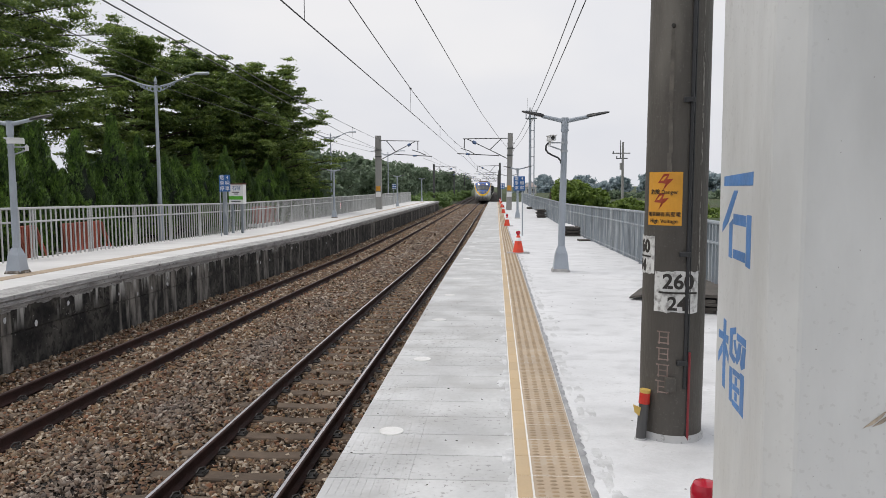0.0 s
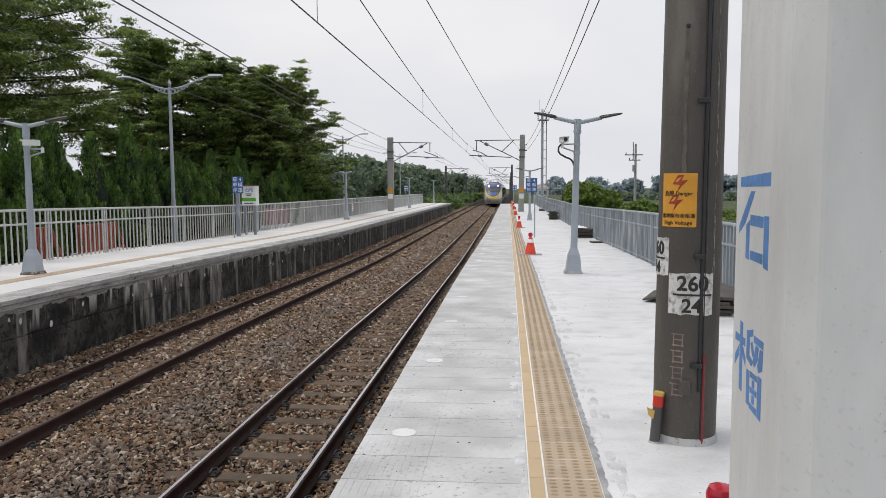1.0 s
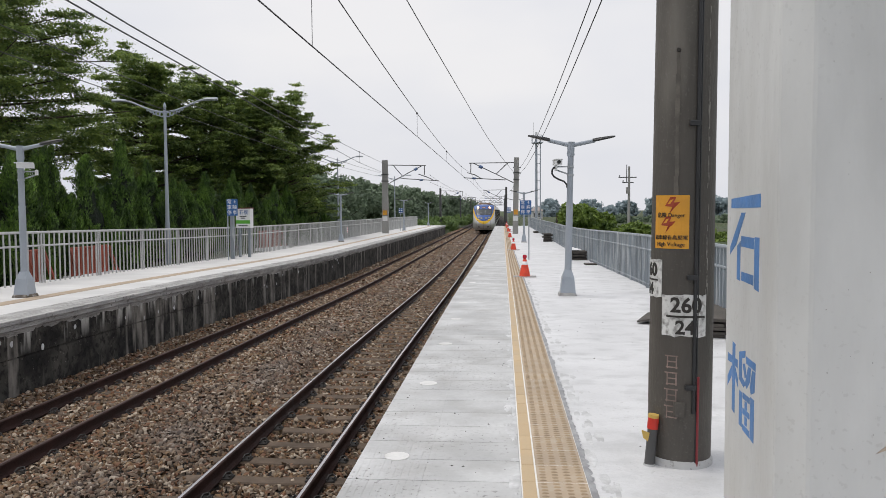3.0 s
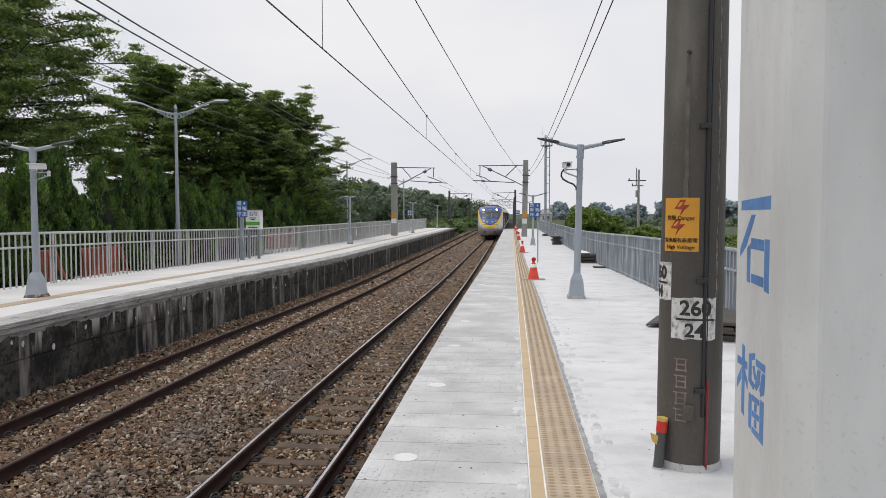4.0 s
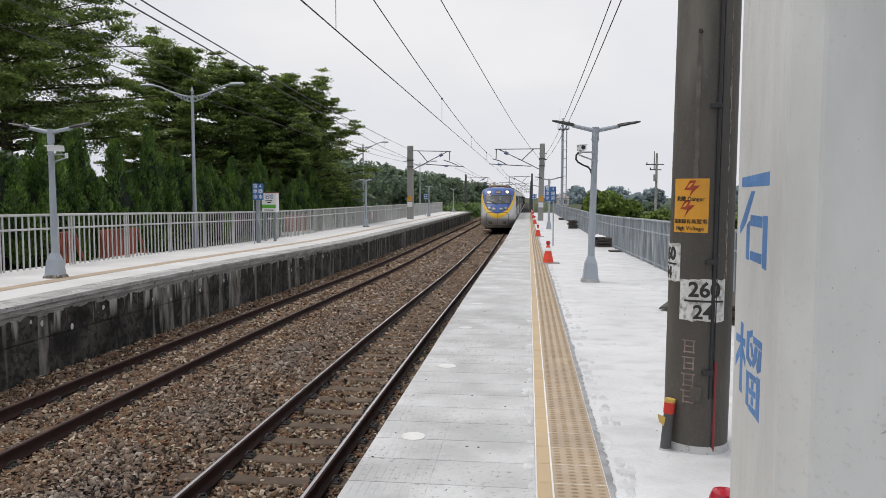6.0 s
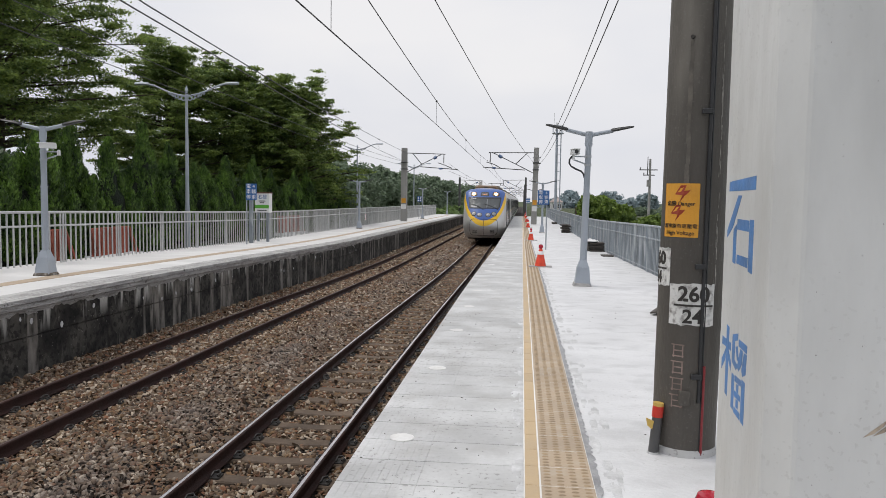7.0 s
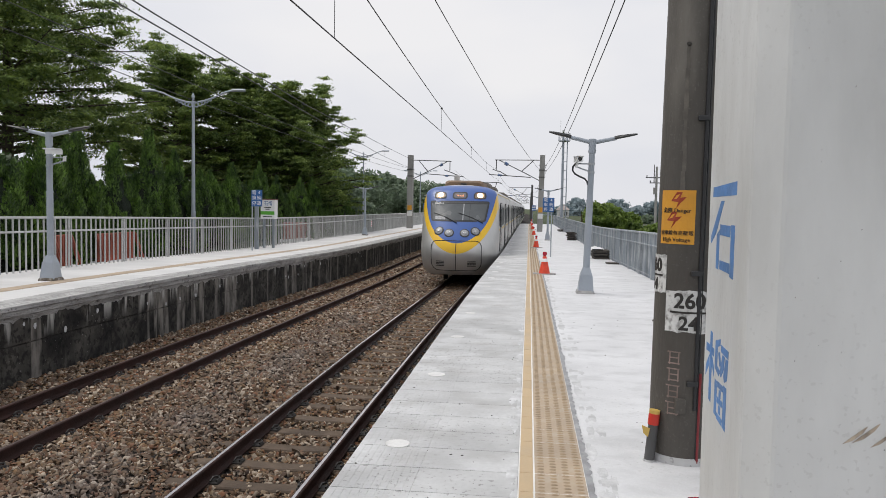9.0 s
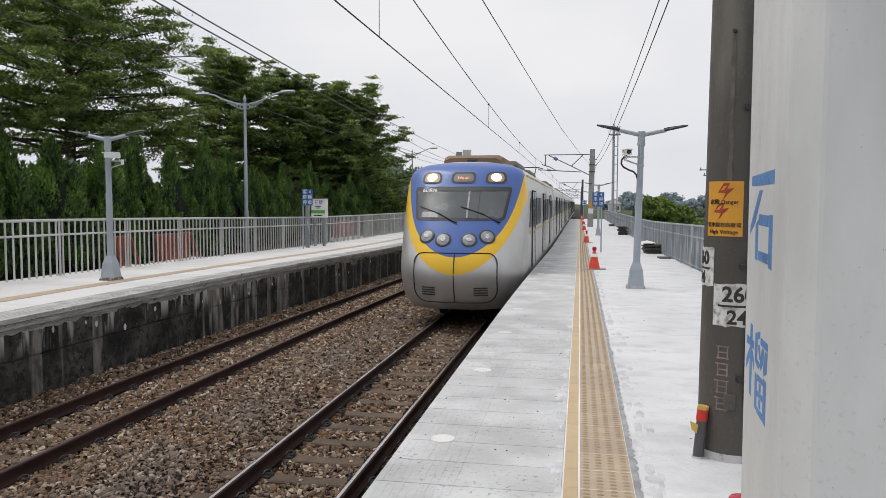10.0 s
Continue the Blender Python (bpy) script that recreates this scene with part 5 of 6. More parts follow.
    def on_disc(name, x, z, r, material, parent, thick, label="", flat=0.0):
        s = Shape()
        y = face_y(x, z)
        e = 0.02
        tz = (face_y(x, z + e) - face_y(x, z - e)) / (2 * e)
        tx = (face_y(x + e, z) - face_y(x - e, z)) / (2 * e)
        nrm = Vector((tx, -1, tz)).normalized()
        p = Vector((x, y, z))
        s.tube(p - nrm * 0.08, p + nrm * thick, r, r, 24)
        s.tube(p + nrm * thick, p + nrm * (thick + 0.008), r, r * 0.86, 24)
        return part(name, s, material, parent, label, smooth=True)

    ws = on_face("windscreen_surround", [(-1.03, 1.20), (1.03, 1.20), (1.15, 1.98), (-1.15, 1.98)], M_RUBBER, tr, 0.012, rnd=0.10)
    on_face("windscreen", [(-0.97, 1.25), (0.97, 1.25), (1.08, 1.93), (-1.08, 1.93)], M_WIND, ws, 0.02, label="dark curved windscreen")
    on_face("sun_strip", [(-1.05, 1.865), (1.05, 1.865), (1.07, 1.925), (-1.07, 1.925)], M_RUBBER, ws, 0.0225, rnd=0.02)
    on_face("pillar_strip", [(0.16, 1.26), (0.20, 1.26), (0.20, 1.87), (0.16, 1.87)], M_LENS, ws, 0.024, rnd=0.01)
    on_face("pillar_strip", [(0.42, 1.26), (0.435, 1.26), (0.435, 1.87), (0.42, 1.87)], M_RUBBER, ws, 0.024, rnd=0.005)
    on_face("dashboard_panel", [(-0.90, 1.28), (-0.48, 1.27), (-0.50, 1.38), (-0.88, 1.40)], M_LENS, ws, 0.0225, rnd=0.02)
    for sx in (-1, 1):
        h = on_face("headlight_housing", [(sx * 0.76 - 0.26, 2.06), (sx * 0.76 + 0.26, 2.06), (sx * 0.76 + 0.22, 2.33), (sx * 0.76 - 0.22, 2.33)], M_RUBBER, tr, 0.012, rnd=0.12)
        on_face("headlight_glass", [(sx * 0.76 - 0.20, 2.09), (sx * 0.76 + 0.20, 2.09), (sx * 0.76 + 0.17, 2.30), (sx * 0.76 - 0.17, 2.30)], M_REFLECTOR, h, 0.016, rnd=0.10)
        # emitting ring imitates the glare halo round the lamp
        on_disc("headlight_halo", sx * 0.76, 2.19, 0.118, M_HALO, h, 0.022)
        on_disc("headlight", sx * 0.76, 2.19, 0.082, M_HEAD, h, 0.03, "lit warm headlight")
    db = on_face("destination_box", [(-0.30, 2.06), (0.30, 2.06), (0.28, 2.33), (-0.28, 2.33)], M_RUBBER, tr, 0.012, rnd=0.11)
    on_face("destination_display", [(-0.24, 2.10), (0.24, 2.10), (0.22, 2.29), (-0.22, 2.29)], mat("grey_display", (0.16, 0.15, 0.15), 0.3, local=True), db, 0.017)
    word("destination_word", "Houli", 0.125, M_LED, db, pose(0.0, face_y(0, 2.19) - 0.045, 2.185, 51, 0, 0))
    word("car_number", "ED836", 0.135, M_WHITE, tr, pose(-0.76, face_y(-0.76, 1.89) - 0.075, 1.89, 51, 0, -16))
    for x, z in ((-0.68, 0.85), (-0.29, 0.78), (0.29, 0.78), (0.68, 0.85)):
        ring = on_disc("marker_light_ring", x, z, 0.185, M_RUBBER, tr, 0.006)
        on_disc("marker_light", x, z, 0.142, M_LENS, ring, 0.016, "grey round lens")
        on_disc("lens_hub", x, z, 0.065, M_BULB, ring, 0.030)
    for x0 in (-0.95, 0.02):
        wp = Shape()
        a = Vector((x0, face_y(x0, 1.52) - 0.05, 1.52))
        b = Vector((x0 + 0.92, face_y(x0 + 0.92, 1.17) - 0.05, 1.16))
        mid = a.lerp(b, 0.45) + Vector((0, -0.02, 0.03))
        wp.tube(a, mid, 0.012, 0.014, 6).tube(mid, b, 0.016, 0.022, 6)
        wp.tube(a.lerp(b, 0.1), a.lerp(b, 0.62) + Vector((0, -0.01, 0.045)), 0.014, 0.014, 5)
        part("wiper", wp, M_BLACK, tr)
    # lower cover: seams and grilles
    seam = Shape()
    def seam_line(pts):
        for (xa, za), (xb, zb) in zip(pts[:-1], pts[1:]):
            n = 6
            q = [(xa + (xb - xa) * i / n, za + (zb - za) * i / n) for i in range(n + 1)]
            seam.path([(x, face_y(x, z) - 0.004, z) for x, z in q], 0.014, 5)
    seam_line([(0, 0.50), (0, -0.60)])
    outline = [(cx + r * math.cos(math.radians(a0 + k * 15)), cz + r * math.sin(math.radians(a0 + k * 15)))
               for cx, cz, a0, r in ((0.71, 0.28, 0, 0.22), (-0.71, 0.28, 90, 0.22), (-0.63, -0.30, 180, 0.30), (0.63, -0.30, 270, 0.30)) for k in range(7)]
    outline.append(outline[0])
    seam_line(outline)
    part("cover_seam", seam, M_BLACK, tr)
    for sx in (-1, 1):
        g = Shape()
        for k in range(4):
            x0, x1, z = sx * 0.58 - 0.15, sx * 0.58 + 0.15, -0.42 + k * 0.055
            g.path([(x0 + (x1 - x0) * i / 4, face_y(x0 + (x1 - x0) * i / 4, z) - 0.004, z) for i in range(5)], 0.015, 5)
        part("grille", g, M_BLACK, tr)

    # cars behind the nose
    full = [(x, z) for x, z in half] + [(-x, z) for x, z in reversed(half[:-1])]
    L = 20.0
    car_s = Shape()
    car_s.loft([[(x, y, z) for x, z in full] for y in (0.0, L - 0.5)])
    car_me = car_s.mesh("car_body", M_SILVER)
    lead = Shape().loft([[(x, y, z) for x, z in full] for y in (2.499, L - 0.5)])
    win = Shape().box(-0.012, 0, 0, 0.012, 1.15, 0.78, 0.0).mesh("window", M_GLASS)
    door = Shape().box(-0.016, 0, 0, 0.016, 1.26, 1.95, 0.004).mesh("door", M_SILVER)
    dwin = Shape().box(-0.010, 0, 0, 0.010, 0.36, 0.72).mesh("door_glass", M_GLASS)
    dfr = Shape()
    for y in (-0.02, 0.63, 1.27):
        dfr.box(-0.012, y - 0.014, 0, 0.020, y + 0.014, 1.97)
    dfr.box(-0.012, -0.03, 1.95, 0.020, 1.29, 1.98)
    dfr_me = dfr.mesh("door_frame", M_UNDER)
    und = Shape().box(-1.15, 0.3, -0.92, 1.15, L - 2.4, -0.60)
    und_me = und.mesh("underframe", M_UNDER)
    wheel_s = Shape()
    for y in (-1.05, 1.05):
        for sx in (-1, 1):
            wheel_s.tube((sx * 0.50, y, -0.68), (sx * 0.62, y, -0.68), 0.42, 0.42, 24)
    wheel_s.box(-0.75, -1.6, -0.85, 0.75, 1.6, -0.55)
    bogie_me = wheel_s.mesh("bogie", M_UNDER)
    ac = Shape().box(-0.85, 0, 2.5, 0.85, 3.2, 2.86, 0.12).mesh("roof_unit", M_ROOF)
    for k in range(8):
        y0 = k * L
        if k == 0:
            car = part("car_body", lead, M_SILVER, tr, smooth=False)
        else:
            car = share("car_body", car_me, tr, pose(0, y0, 0))
        for sx in (-1, 1):
            for d in (3.6, 9.3, 15.0):
                share("door", door, car, pose(sx * 1.472, d, -0.05))
                share("door_frame", dfr_me, car, pose(sx * 1.474, d, -0.05, 0, 0, 0 if sx > 0 else 0))
                for q in (0.13, 0.77):
                    share("door_glass", dwin, car, pose(sx * 1.484, d + q, 0.98))
            for d in ((5.4, 6.9, 11.1, 12.6, 16.8) if k == 0 else (1.2, 5.4, 6.9, 11.1, 12.6, 16.8)):
                share("window", win, car, pose(sx * 1.468, d, 0.98))
        share("underframe", und_me, car, pose(0, 0 if k else 1.6, 0))
        for d in (3.0, L - 3.4):
            share("bogie", bogie_me, car, pose(0, d, 0.0))
        share("roof_unit", ac, car, pose(0, 6.5, 0))
        share("roof_unit", ac, car, pose(0, 12.5, 0))
    # roof unit of the leading car
    ru = Shape()
    ru.loft([[(-0.95 + i, y, 2.52), (0.95 - i, y, 2.52), (0.90 - i, y, 2.82 - q), (0.78 - i, y, 2.88 - q), (-0.78 + i, y, 2.88 - q), (-0.90 + i, y, 2.82 - q)] for y, i, q in ((2.9, 0.20, 0.14), (3.15, 0.14, 0.06), (6.0, 0.14, 0.06))])
    part("front_roof_unit", ru, M_BROWN, tr, "dusty brown roof equipment cover")
    part("horn", Shape().box(-0.12, 2.78, 2.62, 0.12, 2.88, 2.70, 0.02), M_BLACK, tr)
    side_line = Shape()
    for sx in (-1, 1):
        side_line.path([(sx * 1.405, 2.5, 2.27), (sx * 1.405, L - 0.5, 2.27)], 0.022, 4)
    part("roof_edge_stripe", side_line, M_STRIPE, tr)
    waist = Shape().box(-0.004, 0.25, -0.035, 0.004, L - 0.8, 0.035).mesh("waist_stripe", M_STRIPE)
    waist_lead = Shape().box(-0.004, 2.7, -0.035, 0.004, L - 0.8, 0.035).mesh("waist_stripe", M_STRIPE)
    for k in range(8):
        for sx in (-1, 1):
            share("waist_stripe", waist_lead if k == 0 else waist, tr, pose(sx * 1.467, k * L, 0.86))
    # pantograph on the second car
    pg = Shape()
    for sx in (-0.5, 0.5):
        pg.path([(sx * 0.7, 22.6, 2.6), (sx * 0.6, 23.5, 3.0), (sx * 0.9, 22.6, 3.42)], 0.025, 5)
    pg.path([(-0.80, 22.6, 3.36), (-0.55, 22.6, 3.44), (0.55, 22.6, 3.44), (0.80, 22.6, 3.36)], 0.025, 5)
    part("pantograph", pg, M_BLACK, tr)
    part("antenna_box", Shape().box(-0.62, 5.2, 2.80, -0.40, 5.4, 3.12, 0.01), M_SILVER, tr, "small grey box on the roof")
    # cab side windows, narrowing to the front
    for sx in (-1, 1):
        cw = Shape()
        tri = [(2.56, 1.0), (3.28, 1.0), (3.28, 1.72), (3.12, 1.72)]
        cw.loft([[(sx * x, y, z) for y, z in tri] for x in (1.45, 1.474)])
        part("cab_window", cw, M_GLASS, tr)
    return tr


# ---------------------------------------------------------------- plants
def leaf_cloud(name, centres, radii, per, size, material, parent, rng, flat=0.6, tri=False, soft=False):
    """Many small leaf quads spread through soft lumps."""
    C, R = np.asarray(centres, float), np.asarray(radii, float)
    if R.ndim == 1:
        R = np.stack([R, R, R * flat], 1)
    n = len(C) * per
    idx = np.repeat(np.arange(len(C)), per)
    d = rng.normal(size=(n, 3))
    d /= np.linalg.norm(d, axis=1, keepdims=True)
    rad = rng.uniform(0.25, 1.0, n) ** 0.45
    p = C[idx] + d * rad[:, None] * R[idx] * rng.uniform(0.85, 1.12, (n, 1))
    if soft:
        p = C[idx] + rng.normal(size=(n, 3)) * R[idx] * np.array([0.55, 0.55, 0.42])
    nrm = d * 0.6 + rng.normal(size=(n, 3)) * 0.55 + np.array([0, 0, 1.1 if soft else 0.45])
    nrm /= np.linalg.norm(nrm, axis=1, keepdims=True)
    t = np.cross(nrm, rng.normal(size=(n, 3)))
    t /= np.linalg.norm(t, axis=1, keepdims=True) + 1e-9
    b = np.cross(nrm, t)
    s = size * rng.uniform(0.6, 1.4, (n, 1))
    if tri:
        v = np.stack([p - t * s - b * s * 0.4, p + t * s, p - t * s * 0.3 + b * s * 0.7], 1).reshape(-1, 3)
        f = np.arange(n * 3).reshape(-1, 3)
    else:
        v = np.stack([p - t * s - b * s * 0.35, p + t * s * 0.2 - b * s * 0.55, p + t * s, p + t * s * 0.1 + b * s * 0.55], 1).reshape(-1, 3)
        f = np.arange(n * 4).reshape(-1, 4)
    ob = new(name, fast_mesh(name, v, f, material))
    ob.parent = parent
    return ob


# Near-black colour plays the shade deep inside the juniper.
M_CONIFER_CORE = mat("shade_dark_juniper_core", (0.012, 0.022, 0.010), 0.9, var=0.5, big=3, fine=20, bump=0.8, depth=0.05)


def build_conifer(at, h, r, seed):
    rng = np.random.default_rng(seed)
    t = thing("juniper_tree", "dark green columnar juniper with upswept feathery foliage", "tree", at=at, group="juniper row")
    part("trunk", Shape().tube((0, 0, -0.2), (0, 0, h * 0.8), 0.12, 0.03, 8), M_BARK, t)
    # body of many small upright flames
    n, per = 46, 430
    k = np.sort(rng.uniform(0.0, 1, n)) ** 1.15
    k[-1] = 0.97
    a = np.arange(n) * 2.4 + rng.uniform(-0.5, 0.5, n)
    ax = r * 0.95 * np.clip(1 - k, 0, 1) ** 0.95 * rng.uniform(0.75, 1.05, n)
    z0 = k * h * 0.74 - 0.15
    fl = h * rng.uniform(0.17, 0.32, n) * (1.05 - 0.25 * k)
    fr = r * rng.uniform(0.20, 0.31, n) * (1.1 - 0.45 * k)
    idx = np.repeat(np.arange(n), per)
    m = n * per
    s = rng.uniform(0, 1, m)
    b = rng.uniform(0, 6.283, m)
    rad = fr[idx] * (1 - s) ** 0.65 * np.minimum(1, 0.35 + s * 2.6) * rng.uniform(0.75, 1.08, m)
    lean = ax[idx] * (1 + 0.10 * s)
    p = np.stack([lean * np.cos(a[idx]) + rad * np.cos(b), lean * np.sin(a[idx]) + rad * np.sin(b), z0[idx] + fl[idx] * s], 1)
    off = np.stack([np.cos(b), np.sin(b), 0.35 + 0 * b], 1)
    up = np.stack([np.cos(b) * 0.45, np.sin(b) * 0.45, np.ones(m)], 1) + rng.normal(size=(m, 3)) * 0.22
    up /= np.linalg.norm(up, axis=1, keepdims=True)
    side = np.cross(up, off + rng.normal(size=(m, 3)) * 0.25)
    side /= np.linalg.norm(side, axis=1, keepdims=True) + 1e-9
    L = 0.064 * rng.uniform(0.7, 1.5, (m, 1))
    v = np.stack([p - side * L * 0.40, p + side * L * 0.40, p + up * L * 1.35], 1).reshape(-1, 3)
    f = np.arange(m * 3).reshape(-1, 3)
    # solid dark core stands in for shade between the plumes
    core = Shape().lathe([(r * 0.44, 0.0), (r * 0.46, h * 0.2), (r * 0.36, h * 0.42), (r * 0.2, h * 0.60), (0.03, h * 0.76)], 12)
    part("shade_core", core, M_CONIFER_CORE, t)
    ob = new("foliage", fast_mesh("foliage", v, f, M_CONIFER))
    ob.parent = t
    return t


def build_layer_tree(at, h, spread, seed, leaf=0.085, per=128, low=0.26):
    """Tall tree with flat spreading tiers of small leaves."""
    rng = np.random.default_rng(seed)
    t = thing("umbrella_tree", "tall dark green tree with flat spreading tiers of foliage", "tree", at=at, group="tall trees behind the platform")
    s = Shape()
    s.tube((0, 0, -0.3), (0.1, 0, h * 0.5), 0.32, 0.22, 10).tube((0.1, 0, h * 0.5), (0, 0.1, h * 0.93), 0.22, 0.05, 8)
    centres, radii = [], []
    for i in range(92):
        k = (i + rng.uniform(0, 1)) / 92
        z = h * (low + (0.96 - low) * k)
        reach = spread * (0.98 - 0.10 * abs(k - 0.35)) * (1 - 0.66 * max(0, k - 0.35) ** 1.6 / 0.5)
        a = i * 2.39996 + rng.uniform(-0.3, 0.3)
        ln = reach * rng.uniform(0.62, 1.18)
        rise = rng.uniform(0.1, 1.1) * (0.5 + k)
        ca, sa = math.cos(a), math.sin(a)
        s.tube((0.05, 0.05, z - 0.5), (ln * ca, ln * sa, z + rise), 0.085 * (1.2 - k), 0.02, 5, False)
        # feathery sprays: many small flat tufts that fan out along the branch
        for q in (0.30, 0.42, 0.52, 0.61, 0.69, 0.76, 0.83, 0.89, 0.95, 1.0, 1.06):
            fan = (rng.uniform(-1, 1)) * spread * 0.13 * (1.25 - q)
            w = rng.uniform(0.30, 0.62) * spread / 5 * (1.25 - 0.55 * q)
            zq = z - 0.4 + (rise + 0.45) * q ** 1.3 + rng.normal() * 0.26
            centres.append((ln * q * ca - fan * sa, ln * q * sa + fan * ca, zq))
            radii.append((w * 1.2, w * 1.2, w * 0.33))
    part("trunk", s, M_BARK, t, smooth=True)
    leaf_cloud("crown", centres, radii, per, leaf, M_BROAD, t, rng, tri=True, soft=True)
    return t


def build_round_tree(name, label, at, blobs, per, leaf, material, seed, group, trunk=True):
    rng = np.random.default_rng(seed)
    t = thing(name, label, "tree", at=at, group=group)
    if trunk:
        s = Shape().tube((0, 0, -0.6), (0, 0, 1.2), 0.16, 0.12, 8)
        for b in blobs[:5]:
            s.tube((0, 0, 1.0), b[:3], 0.07, 0.02, 5, False)
        part("trunk", s, M_BARK, t)
    c, r = [], []
    for x, y, z, w in blobs:
        for _ in range(9):
            d = rng.normal(size=3)
            d /= np.linalg.norm(d)
            c.append((x + d[0] * w * 0.6, y + d[1] * w * 0.6, z + d[2] * w * 0.5))
            r.append(w * rng.uniform(0.35, 0.6))
    leaf_cloud("crown", c, r, per, leaf, material, t, rng, flat=0.85)
    return t


# ---------------------------------------------------------------- assembly: structure
build_ground()
build_ballast()
build_platform_east()
build_platform_west()
build_pillar()
build_near_pole()

build_lamp_post((1.30, 14.45, sink(14.4)), 0).matrix_basis = pose(1.30, 14.45, sink(14.4), 0, 1.2, 0)
build_lamp_post((1.30, 43.7, sink(43.7)), 0)
build_lamp_post((1.30, 73.0, sink(73)), 0)
for x, y, rz in ((-9.22, 13.81, 4), (-9.93, 45.3, 0), (-9.5, 71.4, 0), (-9.5, 95.0, 0)):
    build_lamp_post((x, y, sink(y)), rz)
cctv((1.10, 14.38, 2.47), 8)
bracket((1.35, 14.45, 2.44), 0, True)
cctv((-8.98, 13.60, 2.47), -58)
bracket((-9.22, 13.81, 2.42), 200, False)

stop_sign((0.90, 27.5, sink(27)), 0, 0.12)
stop_sign((0.66, 72.0, sink(72)), 0, -0.1, words=False)
stop_sign((-10.05, 27.2, sink(27.2)), 0, -0.19, w=0.42, h=0.62, z0=1.68)
stop_sign((-9.75, 71.0, sink(71)), 0, -0.05, words=False)

for k, (x, y) in enumerate(((0.62, 19.0), (0.57, 35.3), (0.56, 52.0), (0.54, 66.0), (0.53, 79.0), (0.5, 88.0))):
    build_cone((x, y, sink(y)), (0, 4, -3, 6, 0, 2)[k])

build_mast((1.07, 60.0, sink(60)), -1, 6.12, M_MAST, 0.46, sign=True, reach=1.07).matrix_basis = pose(1.07, 60.0, sink(60), 0, 1.0, 0)
build_mast((-9.87, 62.4, sink(60)), 1, 6.18, M_MAST, 0.52, sign=True, reach=0.98)
for y in (115, 170, 225, 280):
    build_mast((0.6, y, sink(y)), -1, 5.5, M_MAST_DARK, 0.34, label="dark catenary mast with cantilever arms beside the track")
    build_mast((-9.6, y, sink(y)), 1, 5.4, M_MAST_DARK, 0.34, label="dark catenary mast with cantilever arms beside the track")
build_wires()


def build_street_lamp(at, h, rz):
    s = thing("street_lamp", "tall grey street lamp with curved double arms and pierced bracket", "street lamp", at=at, rz=rz, group="street lamps")
    part("pole", Shape().tube((0, 0, -0.1), (0, 0, 1.6), 0.10, 0.085, 12).tube((0, 0, 1.6), (0, 0, h), 0.075, 0.05, 12), M_LAMP_POST, s, smooth=True)
    part("finial", Shape().lathe([(0.03, h), (0.07, h + 0.08), (0.05, h + 0.15), (0.01, h + 0.26)], 10), M_LAMP_POST, s, smooth=True)
    for sx in (-1, 1):
        pts = [(sx * (0.05 + 1.55 * q), 0, h - 0.12 + 0.56 * q ** 1.6 if q < 0.8 else h - 0.12 + 0.392 + 0.3 * (q - 0.8)) for q in [i / 12 for i in range(13)]]
        part("arm", Shape().path(pts, 0.035, 7), M_LAMP_POST, s, smooth=True)
        w = Shape()
        for i in range(5):
            x = 0.13 + 0.14 * i
            zt = h - 0.12 + 0.56 * (x / 1.6) ** 1.6
            rr = 0.085 - 0.012 * i
            for q in range(10):
                a0, a1 = 0.6283 * q, 0.6283 * (q + 1)
                w.tube((sx * (x + rr * math.cos(a0)), 0, zt - rr - 0.02 + rr * math.sin(a0)), (sx * (x + rr * math.cos(a1)), 0, zt - rr - 0.02 + rr * math.sin(a1)), 0.028, 0.028, 4)
        part("bracket", w, M_LAMP_POST, s)
        hd = Shape()
        x, z = pts[-1][0], pts[-1][2]
        hd.loft([[(x + sx * d, -ww, z), (x + sx * d, 0, z + 0.07), (x + sx * d, ww, z), (x + sx * d, 0, z - 0.05)] for d, ww in ((-0.05, 0.05), (0.1, 0.12), (0.4, 0.12), (0.5, 0.05))])
        part("lamp_head", hd, M_LAMP_POST, s)


build_street_lamp((-12.9, 27.9, -0.35), 5.95, 0)
build_street_lamp((-13.4, 60.0, -0.35), 6.1, 0)
build_street_lamp((-13.4, 92.0, -0.35), 6.1, 0)


def build_name_board(at):
    b = thing("station_name_board", "white station name board with green band on two posts", "sign", at=at, rz=-14)
    for x in (-0.22, 0.22):
        part("post", Shape().box(x - 0.05, -0.04, 0, x + 0.05, 0.04, 1.21, 0.004), M_GALV_OLD, b)
    part("case", Shape().box(-0.34, -0.09, 1.20, 0.34, 0.14, 1.98, 0.012), M_WHITE, b)
    part("cap", Shape().box(-0.36, -0.11, 1.982, 0.36, 0.16, 2.015, 0.006), mat("dark_red_cap", (0.20, 0.06, 0.05), 0.5), b)
    part("green_band", Shape().box(-0.33, -0.096, 1.37, 0.33, -0.0905, 1.51), M_GREEN, b)
    word("station_name", "石榴", 0.20, M_SIGN_BLUE, b, pose(0.03, -0.0935, 1.82, 90, 0, 0))
    bars = Shape()
    for z, w in ((1.65, 0.16), (1.58, 0.10), (1.27, 0.22)):
        bars.box(-w, -0.094, z, w, -0.0905, z + 0.035)
    part("lettering_bar", bars, M_PRINT, b)
    n = thing("notice_post", "narrow grey notice post beside the name board", "sign", at=(at[0] - 0.02, at[1] - 1.3, at[2]))
    part("post", Shape().box(-0.075, -0.05, 0, 0.075, 0.05, 1.75, 0.006), M_GALV_OLD, n)


build_name_board((-10.45, 29.6, sink(29.6)))


